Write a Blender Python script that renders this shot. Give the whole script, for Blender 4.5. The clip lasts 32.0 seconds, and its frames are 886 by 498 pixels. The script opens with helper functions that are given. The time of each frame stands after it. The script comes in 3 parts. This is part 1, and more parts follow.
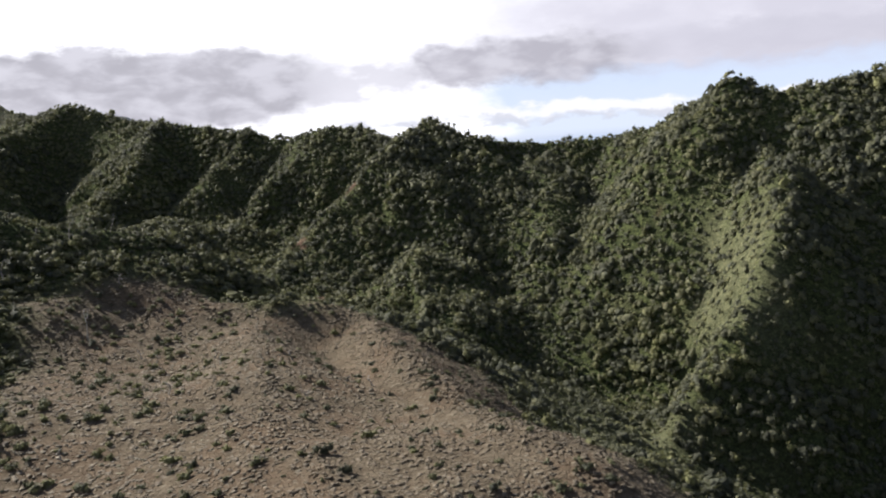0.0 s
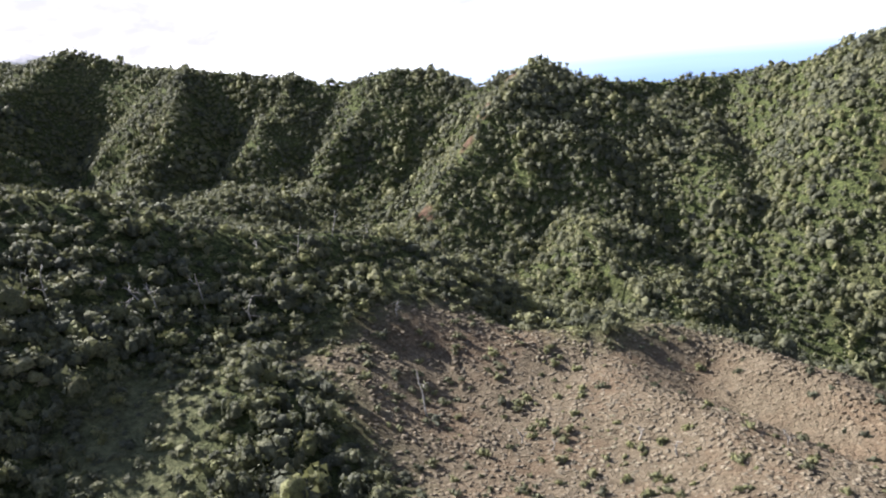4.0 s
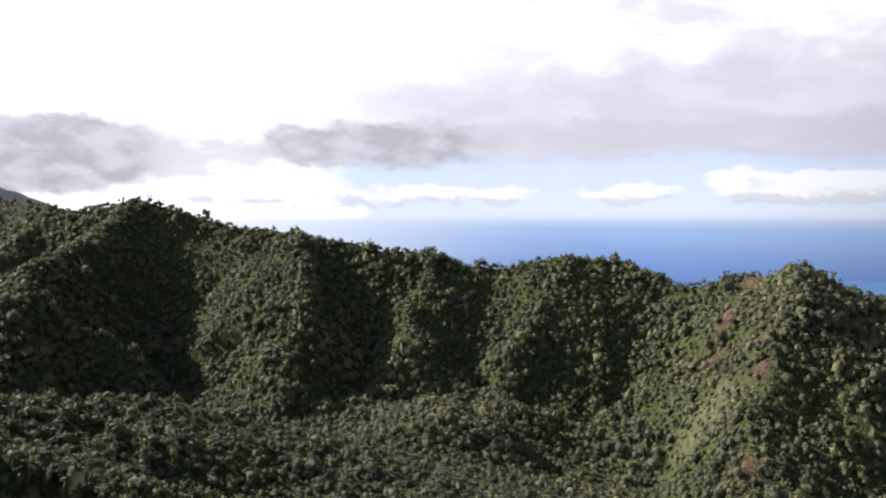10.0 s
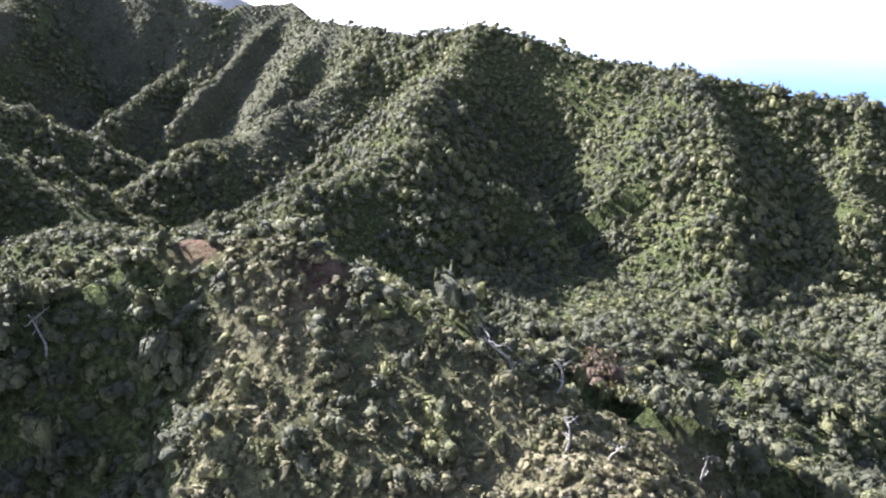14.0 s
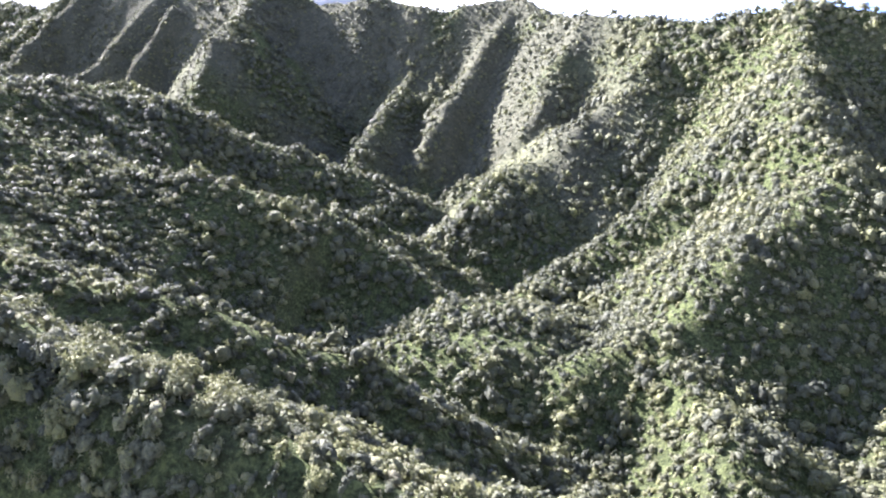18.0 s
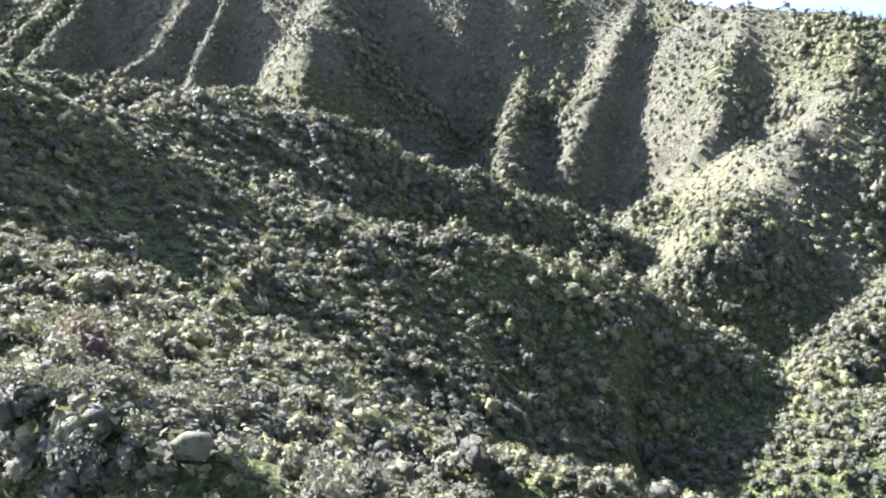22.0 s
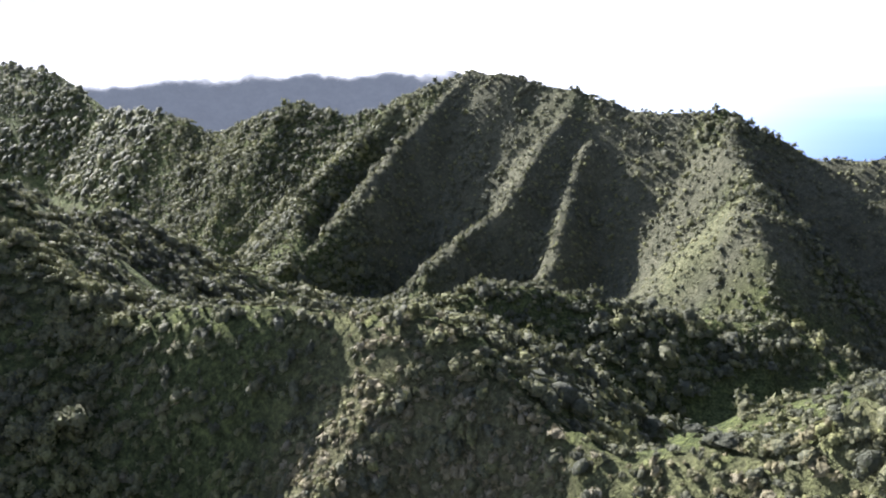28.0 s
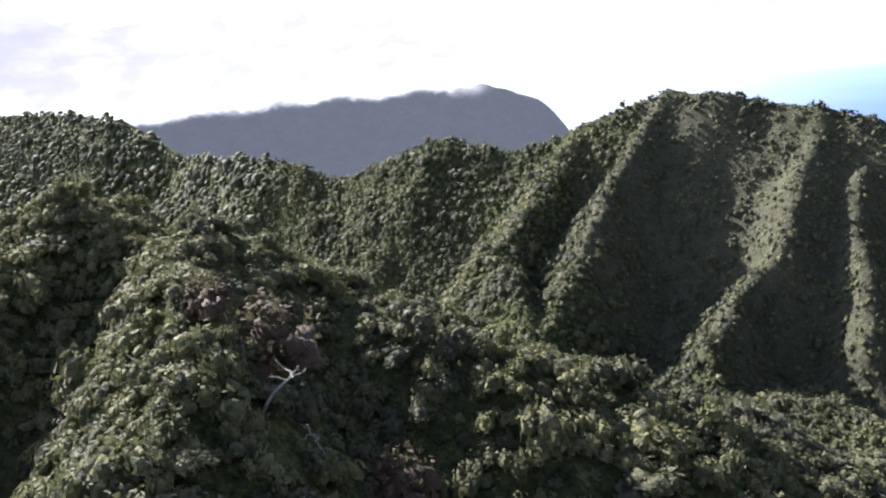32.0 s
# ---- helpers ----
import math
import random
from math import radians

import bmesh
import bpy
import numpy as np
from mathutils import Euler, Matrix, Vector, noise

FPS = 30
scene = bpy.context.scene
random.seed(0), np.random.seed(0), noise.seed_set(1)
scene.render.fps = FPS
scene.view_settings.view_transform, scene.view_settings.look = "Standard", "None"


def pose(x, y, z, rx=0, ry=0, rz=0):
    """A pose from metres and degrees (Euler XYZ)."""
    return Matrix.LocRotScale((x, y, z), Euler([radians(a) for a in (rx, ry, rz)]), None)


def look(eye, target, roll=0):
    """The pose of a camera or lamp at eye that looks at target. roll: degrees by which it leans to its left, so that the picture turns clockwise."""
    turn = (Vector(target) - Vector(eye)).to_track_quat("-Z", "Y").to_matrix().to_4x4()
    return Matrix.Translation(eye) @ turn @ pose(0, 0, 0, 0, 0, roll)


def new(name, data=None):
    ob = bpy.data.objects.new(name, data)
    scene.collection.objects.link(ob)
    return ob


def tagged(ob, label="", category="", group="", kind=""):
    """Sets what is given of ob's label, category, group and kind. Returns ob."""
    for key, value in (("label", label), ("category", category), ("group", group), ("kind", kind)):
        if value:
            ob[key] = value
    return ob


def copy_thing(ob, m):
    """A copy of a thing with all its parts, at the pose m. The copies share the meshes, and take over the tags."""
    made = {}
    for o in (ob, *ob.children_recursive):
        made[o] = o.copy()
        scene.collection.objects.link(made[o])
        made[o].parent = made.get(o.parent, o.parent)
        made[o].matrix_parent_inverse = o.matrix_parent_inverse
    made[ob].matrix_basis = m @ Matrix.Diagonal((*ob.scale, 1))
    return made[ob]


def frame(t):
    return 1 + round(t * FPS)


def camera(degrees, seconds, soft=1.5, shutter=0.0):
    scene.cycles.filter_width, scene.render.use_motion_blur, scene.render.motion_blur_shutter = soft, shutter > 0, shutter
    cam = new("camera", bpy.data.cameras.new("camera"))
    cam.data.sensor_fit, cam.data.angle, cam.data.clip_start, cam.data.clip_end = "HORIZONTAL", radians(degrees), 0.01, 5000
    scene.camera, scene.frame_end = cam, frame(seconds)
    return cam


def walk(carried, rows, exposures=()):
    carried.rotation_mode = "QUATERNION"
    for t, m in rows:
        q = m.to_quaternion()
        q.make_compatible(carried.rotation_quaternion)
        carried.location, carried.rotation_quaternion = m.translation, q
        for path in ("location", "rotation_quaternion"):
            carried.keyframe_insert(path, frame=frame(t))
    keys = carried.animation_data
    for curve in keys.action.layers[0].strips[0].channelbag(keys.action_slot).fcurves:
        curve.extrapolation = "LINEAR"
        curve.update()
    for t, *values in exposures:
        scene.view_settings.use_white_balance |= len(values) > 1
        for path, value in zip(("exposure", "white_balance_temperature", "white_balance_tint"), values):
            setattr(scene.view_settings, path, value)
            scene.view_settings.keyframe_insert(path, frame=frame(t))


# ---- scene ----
cam = camera(55.7, 32.0, 2.0)
METRES, EYE, TILT, LEAN, TURN = 1100.0, 0.0, -8.4, 3.0, 0.0
ROWS = [
    (0.0, 0.0, 0.0, 0.0, 0.0, 0.0, -0.0),
    (0.5, -0.0129, 0.0082, 0.0023, -1.11, 0.05, 1.21),
    (1.0, -0.0255, 0.0164, 0.0046, -1.72, -0.49, 1.46),
    (1.5, -0.0378, 0.0254, 0.0067, -1.65, -2.09, 1.44),
    (2.0, -0.0501, 0.0344, 0.0087, -1.63, -4.57, 1.6),
    (2.5, -0.0622, 0.0433, 0.0107, -2.22, -4.58, 2.85),
    (4.5, -0.108, 0.0787, 0.0203, -5.26, -4.71, 1.47),
    (5.0, -0.1194, 0.0887, 0.0227, -5.75, -4.46, 0.3),
    (5.5, -0.1307, 0.0977, 0.0251, -7.27, -1.6, 1.35),
    (6.0, -0.1422, 0.1069, 0.0271, -8.08, 0.42, 2.79),
    (6.5, -0.1537, 0.1162, 0.0293, -7.84, 1.62, 2.26),
    (7.0, -0.1651, 0.1259, 0.0313, -7.08, 2.41, 1.77),
    (7.5, -0.1767, 0.1355, 0.0336, -6.81, 1.7, 2.01),
    (8.0, -0.188, 0.1456, 0.0362, -6.72, 0.53, 2.03),
    (8.5, -0.1986, 0.1553, 0.038, -6.17, 0.33, 0.39),
    (9.0, -0.2095, 0.1653, 0.0407, -4.93, 0.66, -1.11),
    (9.5, -0.2206, 0.1763, 0.044, -6.1, 2.63, -1.36),
    (10.0, -0.2326, 0.1829, 0.0466, -10.52, 5.71, -1.35),
    (10.5, -0.2446, 0.1898, 0.0486, -11.27, 6.49, -1.31),
    (11.0, -0.2565, 0.2001, 0.0504, -9.02, 5.16, -1.99),
    (11.5, -0.2685, 0.2107, 0.0524, -6.25, 4.1, -2.28),
    (12.0, -0.2807, 0.2218, 0.0536, -3.46, 0.84, -2.12),
    (12.5, -0.293, 0.2315, 0.0554, -1.12, -3.69, -3.57),
    (13.0, -0.3057, 0.2406, 0.0576, 1.3, -7.29, -5.38),
    (13.5, -0.3187, 0.248, 0.0602, 1.3, -7.5, -3.15),
    (14.0, -0.332, 0.2562, 0.0615, 1.77, -7.51, -3.95),
    (14.5, -0.3457, 0.2645, 0.063, 2.98, -7.1, -5.04),
    (16.5, -0.401, 0.2932, 0.0699, 8.73, -8.77, 0.55),
    (17.0, -0.4147, 0.3005, 0.0718, 10.44, -9.99, 0.06),
    (17.5, -0.4284, 0.3066, 0.0746, 10.02, -9.93, 1.01),
    (18.0, -0.4428, 0.3129, 0.077, 7.75, -9.17, 1.14),
    (18.5, -0.4571, 0.3191, 0.0797, 7.32, -9.23, 2.07),
    (19.0, -0.4708, 0.3257, 0.0823, 7.94, -9.92, 0.71),
    (19.5, -0.4843, 0.3317, 0.0855, 8.21, -10.22, 2.33),
    (20.0, -0.4979, 0.3383, 0.0887, 7.38, -10.42, 1.33),
    (20.5, -0.5114, 0.3445, 0.0915, 5.61, -10.55, -0.27),
    (21.0, -0.5248, 0.3508, 0.0939, 4.29, -10.48, 1.17),
    (21.5, -0.5382, 0.3573, 0.0963, 3.54, -11.13, 1.73),
    (22.0, -0.5517, 0.3643, 0.0986, 3.98, -11.55, 0.91),
    (22.5, -0.565, 0.3708, 0.1016, 3.87, -12.02, -0.3),
    (23.0, -0.5786, 0.3776, 0.1045, 2.31, -11.9, -0.92),
    (23.5, -0.592, 0.3843, 0.1066, 0.91, -11.81, -1.22),
    (24.0, -0.6057, 0.392, 0.1087, 0.4, -11.05, -2.64),
    (24.5, -0.6195, 0.3993, 0.1107, -0.3, -9.7, -4.41),
    (25.0, -0.6339, 0.4072, 0.1128, 1.61, -9.52, -0.75),
    (25.5, -0.6479, 0.416, 0.1151, 7.66, -8.96, -0.25),
    (26.0, -0.6621, 0.4226, 0.1187, 6.99, -7.46, 0.95),
    (26.5, -0.6765, 0.43, 0.1223, 6.64, -6.48, 0.34),
    (28.5, -0.7317, 0.4602, 0.1343, 11.47, -3.7, -3.79),
    (29.0, -0.7469, 0.4673, 0.1369, 10.55, -3.06, -4.29),
    (29.5, -0.7624, 0.4751, 0.1393, 10.93, -2.96, -3.8),
    (30.0, -0.7781, 0.4835, 0.1414, 12.58, -3.12, -1.1),
    (30.5, -0.7937, 0.491, 0.1435, 12.8, -2.87, 1.16),
    (31.0, -0.8088, 0.4981, 0.1455, 12.19, -2.45, 0.24),
    (31.5, -0.8237, 0.5045, 0.1473, 11.62, -3.06, 1.28),
    (32.0, -0.8387, 0.5114, 0.149, 11.22, -3.61, 0.8),
]
walk(cam, [(t, pose(0, 0, EYE, TILT, LEAN, TURN) @ pose(METRES * x, METRES * y, METRES * z, 90 + pitch, roll, yaw)) for t, x, y, z, yaw, pitch, roll in ROWS],
     exposures=[(0, 1.0, 6200, 13), (1, 1.1, 6200, 13), (2, 1.8, 6100, 14), (5, 1.9, 6000, 15), (6, 1.08, 6100, 14), (7, 1.05, 6200, 13), (11, 1.05, 6150, 14), (12, 1.12, 6000, 16), (13, 2.1, 5800, 18), (19, 3.4, 5500, 27), (24, 3.35, 5500, 26), (25, 3.2, 5550, 25), (26, 3.15, 5550, 23), (29, 1.92, 5850, 16), (30, 2.1, 5850, 16), (31, 1.85, 5850, 16), (32, 1.92, 5850, 16)])

# ---- world: thin high cloud, cumulus banks, sea to the horizon ----
SUN_AZ, SUN_EL = radians(-51), radians(32)   # azimuth from +y, towards +x
SUN_DIR = Vector((math.sin(SUN_AZ) * math.cos(SUN_EL), math.cos(SUN_AZ) * math.cos(SUN_EL), math.sin(SUN_EL)))


class Nodes:
    """Short hand for a node tree."""

    def __init__(self, tree):
        self.t = tree

    def add(self, kind, **values):
        n = self.t.nodes.new(kind)
        for k, v in values.items():
            if k == "inputs":
                for name, value in v.items():
                    self.put(n.inputs[name], value)
            elif k == "operation":
                n.operation = v
            elif k == "noise_dimensions":
                n.noise_dimensions = v
            elif k == "feature":
                n.feature = v
            elif k == "attribute_name":
                n.attribute_name = v
        return n

    def put(self, socket, value):
        if isinstance(value, bpy.types.NodeSocket):
            self.t.links.new(value, socket)
        else:
            socket.default_value = value

    def math(self, op, a, b=0.0, clamp=False):
        n = self.t.nodes.new("ShaderNodeMath")
        n.operation, n.use_clamp = op, clamp
        self.put(n.inputs[0], a)
        self.put(n.inputs[1], b)
        return n.outputs[0]

    def ramp(self, fac, *stops, interpolation="LINEAR"):
        n = self.t.nodes.new("ShaderNodeValToRGB")
        cr = n.color_ramp
        cr.interpolation = interpolation
        while len(cr.elements) < len(stops):
            cr.elements.new(0.5)
        for e, (p, c) in zip(cr.elements, stops):
            e.position = p
            e.color = (*c, 1) if isinstance(c, tuple) else (c, c, c, 1)
        self.put(n.inputs[0], fac)
        return n.outputs[0]

    def span(self, v, a, b, lo=0.0, hi=1.0):
        n = self.t.nodes.new("ShaderNodeMapRange")
        n.interpolation_type = "SMOOTHSTEP"
        for i, value in enumerate((v, a, b, lo, hi)):
            self.put(n.inputs[i], value)
        return n.outputs[0]

    def mix(self, fac, a, b, blend="MIX"):
        n = self.t.nodes.new("ShaderNodeMix")
        n.data_type, n.blend_type = "RGBA", blend
        self.put(n.inputs[0], fac)
        self.put(n.inputs[6], a if isinstance(a, bpy.types.NodeSocket) else (*a, 1))
        self.put(n.inputs[7], b if isinstance(b, bpy.types.NodeSocket) else (*b, 1))
        return n.outputs[2]

    def noise(self, vector, scale, detail=4.0, rough=0.55, distortion=0.0):
        n = self.t.nodes.new("ShaderNodeTexNoise")
        for name, value in (("Vector", vector), ("Scale", scale), ("Detail", detail), ("Roughness", rough), ("Distortion", distortion)):
            self.put(n.inputs[name], value)
        return n.outputs[0]


def build_world():
    w = bpy.data.worlds.new("sky")
    scene.world = w
    w.use_nodes = True
    w.node_tree.nodes.clear()
    g = Nodes(w.node_tree)
    sky = w.node_tree.nodes.new("ShaderNodeTexSky")
    sky.sky_type, sky.sun_disc = "NISHITA", False
    sky.sun_elevation, sky.sun_rotation = SUN_EL, SUN_AZ
    sky.altitude, sky.air_density, sky.dust_density = 700, 1.0, 1.2
    blue = g.mix(1.0, sky.outputs[0], (SKY, SKY, SKY), "MULTIPLY")
    tc = w.node_tree.nodes.new("ShaderNodeTexCoord")
    sep = w.node_tree.nodes.new("ShaderNodeSeparateXYZ")
    g.put(sep.inputs[0], tc.outputs["Generated"])
    el = g.math("MULTIPLY", g.math("ARCSINE", sep.outputs[2]), 57.2958)
    az = g.math("MULTIPLY", g.math("ARCTAN2", sep.outputs[0], sep.outputs[1]), 57.2958)
    flat = w.node_tree.nodes.new("ShaderNodeCombineXYZ")
    g.put(flat.inputs[0], g.math("MULTIPLY", az, 0.075))
    g.put(flat.inputs[1], g.math("MULTIPLY", el, 0.16))
    n1 = g.noise(flat.outputs[0], 1.0, 6.0, 0.6)
    n2 = g.noise(flat.outputs[0], 2.4, 5.0, 0.52, 0.2)
    n3 = g.noise(flat.outputs[0], 5.0, 4.0, 0.5, 0.2)
    az0, el0 = az, el
    az = g.math("ADD", az, g.math("MULTIPLY", g.math("SUBTRACT", n2, 0.5), 9.0))
    el = g.math("ADD", el, g.math("MULTIPLY", g.math("SUBTRACT", g.noise(flat.outputs[0], 3.4, 6.0, 0.62), 0.5), 2.6))

    def patch(a0, a1, e0, e1, soft_a=5.0, soft_e=1.2):
        """A soft-edged window of azimuth and elevation, in degrees."""
        across = g.math("MULTIPLY", g.span(az, a0 - soft_a, a0 + soft_a), g.span(az, a1 + soft_a, a1 - soft_a))
        up = g.math("MULTIPLY", g.span(el, e0 - soft_e, e0 + soft_e), g.span(el, e1 + soft_e, e1 - soft_e))
        return g.math("MULTIPLY", across, up)

    def cloud(under, where, noise, lo, hi, colour, amount):
        """A bank whose ragged edge follows the noise."""
        field = g.math("MULTIPLY", where, g.math("ADD", -0.2, g.math("MULTIPLY", noise, 2.4)))
        return g.mix(g.math("MULTIPLY", g.span(field, lo, hi), amount), under, colour)

    # clear air: pale blue low down, the deep sky above
    low = g.ramp(g.math("DIVIDE", el, 14.0), (0.0, (1.1, 1.2, 1.35)), (0.35, (0.88, 1.06, 1.34)), (1.0, (0.5, 0.74, 1.2)))
    col = g.mix(g.span(el, 14, 30), low, blue)
    # high white veil, open low over the sea and in a few holes
    gap = g.math("MULTIPLY", g.span(az, -4, 12), g.span(el, 4.2, 2.6))
    veil = g.span(g.math("SUBTRACT", g.math("ADD", n1, 0.22), g.math("MULTIPLY", gap, 0.5)), 0.36, 0.60)
    white = g.mix(g.span(n2, 0.36, 0.64), (1.15, 1.13, 1.18), (1.7, 1.68, 1.7))
    white = g.mix(g.math("MULTIPLY", g.span(g.math("ABSOLUTE", g.math("SUBTRACT", az, -28)), 55, 5), 0.75), white, (2.3, 2.28, 2.3))
    veil = g.math("MULTIPLY", veil, g.span(el, 30, 13, 0.08, 1.0))
    col = g.mix(veil, col, white)
    # pale lavender layers on the seaward side
    col = cloud(col, patch(4, 70, 2.9, 9.0, 16, 1.6), n1, 0.1, 0.9, (0.98, 0.95, 1.04), 0.8)
    col = cloud(col, patch(12, 70, 3.2, 5.6, 10, 1.0), n2, 0.2, 0.95, (0.86, 0.835, 0.92), 0.6)
    # grey-bellied banks, lighter on their shoulders
    grey = g.mix(g.span(n3, 0.36, 0.68), (0.58, 0.56, 0.605), (0.92, 0.895, 0.95))
    col = cloud(col, patch(-60, -9, 0.8, 5.4, 7, 1.4), n2, 0.12, 0.6, grey, 0.9)
    col = cloud(col, patch(-12, 0, 1.6, 4.6, 6, 1.6), n3, 0.3, 0.9, (1.0, 0.975, 1.03), 0.8)
    col = cloud(col, patch(-1, 12, 2.6, 5.3, 6, 1.2), n2, 0.12, 0.6, g.mix(g.span(n3, 0.36, 0.68), (0.68, 0.655, 0.71), (0.95, 0.925, 0.98)), 0.9)
    col = cloud(col, patch(-90, -33, 2.0, 26, 7, 2.0), n1, 0.0, 0.8, (0.60, 0.585, 0.62), 0.9)
    # a row of bright puffs low over the sea, flat and bluish below
    for a0, a1, top in ((-7, 16.5, 1.2), (19.5, 26.5, 1.4), (28, 60, 2.1)):
        col = cloud(col, patch(a0, a1, 0.1, top, 2.2, 0.55), n3, 0.4, 0.95, (1.42, 1.41, 1.43), 1.0)
        col = cloud(col, patch(a0, a1, -0.1, 0.4 * top, 2.2, 0.45), n3, 0.5, 0.95, (0.92, 0.94, 1.03), 0.7)
    az, el = az0, el0
    # the sea, haze painted paler towards the horizon and white glare painted sunward
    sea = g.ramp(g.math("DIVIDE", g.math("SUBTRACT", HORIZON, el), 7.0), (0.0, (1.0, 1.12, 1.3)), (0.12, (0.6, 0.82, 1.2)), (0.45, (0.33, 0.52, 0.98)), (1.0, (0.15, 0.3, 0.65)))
    ripple = g.t.nodes.new("ShaderNodeCombineXYZ")
    g.put(ripple.inputs[0], g.math("MULTIPLY", az, 0.05))
    g.put(ripple.inputs[1], g.math("MULTIPLY", el, 1.6))
    sea = g.mix(g.math("MULTIPLY", g.noise(ripple.outputs[0], 1.0, 4.0, 0.6), 0.25), sea, (0.12, 0.22, 0.5))
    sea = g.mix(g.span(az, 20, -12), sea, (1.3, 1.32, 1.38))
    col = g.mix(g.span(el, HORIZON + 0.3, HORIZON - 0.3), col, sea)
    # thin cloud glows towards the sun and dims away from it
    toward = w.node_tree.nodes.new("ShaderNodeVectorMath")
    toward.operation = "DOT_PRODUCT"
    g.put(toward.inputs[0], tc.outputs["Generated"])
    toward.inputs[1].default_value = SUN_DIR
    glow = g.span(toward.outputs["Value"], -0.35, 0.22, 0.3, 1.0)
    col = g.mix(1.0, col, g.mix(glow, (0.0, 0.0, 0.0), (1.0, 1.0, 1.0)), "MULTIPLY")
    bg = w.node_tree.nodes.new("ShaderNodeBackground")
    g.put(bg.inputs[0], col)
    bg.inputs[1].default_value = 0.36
    out = w.node_tree.nodes.new("ShaderNodeOutputWorld")
    g.put(out.inputs[0], bg.outputs[0])


SKY, HORIZON = 0.14, -0.9
build_world()
sun = new("sun", bpy.data.lights.new("sun", "SUN"))
sun.data.energy, sun.data.angle, sun.data.color = 5.0, radians(0.6), (1.0, 0.93, 0.80)
sun.matrix_world = look(Vector(SUN_DIR) * 1000, (0, 0, 0))

# ---- plan of the land: crest lines with the slopes to their left and right, and hollows ----
RIDGES, HOLLOWS = {}, []


def ridge(name, left, right, *crest):
    RIDGES[name] = (left, right, crest)


def hollow(*nodes):
    HOLLOWS.extend(nodes)


ridge('main_east', 0.95, 0.75, (420, 360, 30), (290, 415, 24), (222, 439, 15), (203, 445, 13), (182, 452, 8), (158, 461, 13), (148, 520, -1), (119, 590, -16), (60, 605, -16), (20, 590, -8), (-7, 582, 3), (-28, 630, -8), (-45, 650, -11), (-66, 680, 1), (-93, 686, 3), (-130, 712, -5), (-167, 732, 1), (-253, 765, 15), (-310, 800, 22))
ridge('main_west', 1.00, 0.75, (-310, 800, 22), (-360, 822, 36), (-400, 845, 29), (-429, 871, 30), (-468, 912, 39), (-492, 950, 37), (-515, 985, 48), (-565, 990, 45), (-620, 1010, 58), (-665, 1020, 54), (-719, 1031, 83), (-765, 1050, 79), (-806, 1075, 95), (-845, 1100, 103), (-884, 1122, 108), (-929, 1126, 96), (-948, 1133, 86), (-987, 1150, 78), (-1038, 1172, 88), (-1077, 1189, 74), (-1131, 1212, 59))
ridge('far', 1.30, 0.80, (-1131, 1212, 59), (-1164, 1228, 69), (-1205, 1257, 77), (-1290, 1340, 72), (-1380, 1437, 69), (-1514, 1526, 120), (-1590, 1577, 125), (-1700, 1650, 136), (-1900, 1770, 130))
ridge('spR', 0.85, 1.74, (158, 461, 18), (161, 430, -22), (149, 375, -22), (131, 325, -47), (109, 302, -72), (95, 285, -81), (68, 264, -108))
ridge('spR2', 0.90, 1.10, (290, 415, 22), (270, 340, -20), (235, 280, -70), (210, 230, -110))
ridge('spC', 0.53, 1.02, (-7, 582, 4), (-40, 545, -13), (-72, 512, -48))
ridge('spCl', 1.31, 0.90, (-72, 512, -46), (-89, 502, -65), (-108, 475, -76), (-118, 460, -90))
ridge('ribh2', 1.25, 1.00, (-66, 680, 1), (-80, 655, -22), (-97, 622, -52), (-108, 600, -77))
ridge('ribh1', 1.30, 0.95, (-93, 686, 1), (-110, 665, -20), (-137, 640, -36), (-152, 618, -79))
ridge('rib890', 0.67, 0.90, (-167, 732, 0), (-176, 702, -13), (-192, 672, -35))
ridge('rib630', 1.02, 0.68, (-253, 765, 17), (-250, 710, 2), (-249, 671, -21), (-258, 640, -39), (-262, 615, -58))
ridge('pkLs', 1.01, 0.86, (-360, 822, 36), (-380, 750, 12), (-388, 706, 3), (-392, 645, -15))
ridge('pkLr', 0.99, 1.00, (-390, 660, -17), (-365, 658, -25), (-344, 655, -34), (-318, 642, -58))
ridge('pkLl', 0.80, 0.80, (-388, 706, -1), (-405, 713, -2), (-448, 705, -35), (-482, 695, -54), (-500, 670, -56), (-514, 643, -62))
ridge('pkLm', 0.80, 0.55, (-392, 650, -10), (-430, 615, -26), (-460, 590, -42), (-489, 570, -44), (-512, 556, -60))
ridge('knD', 0.90, 0.90, (-392, 590, -62), (-405, 560, -65), (-415, 535, -72))
ridge('S1b', 0.71, 0.59, (-429, 871, 28), (-445, 820, 2), (-480, 790, -13), (-505, 758, -26), (-527, 733, -33), (-547, 716, -53))
ridge('S1', 1.10, 1.03, (-468, 912, 39), (-488, 868, 12), (-501, 841, -14), (-520, 824, -39), (-540, 805, -44))
ridge('S2', 1.40, 1.00, (-515, 985, 47), (-546, 924, 10), (-560, 890, -15), (-574, 858, -38))
ridge('S3', 1.36, 1.00, (-620, 1010, 59), (-600, 980, 27), (-596, 945, 2), (-600, 910, -11), (-604, 870, -23), (-607, 835, -27))
ridge('S4l', 1.20, 1.05, (-719, 1031, 83), (-742, 990, 48), (-758, 965, 15), (-770, 935, -8), (-778, 905, -20))
ridge('S4r', 0.90, 0.93, (-719, 1031, 83), (-715, 960, 50), (-718, 912, 45), (-716, 872, 17), (-712, 850, -10))
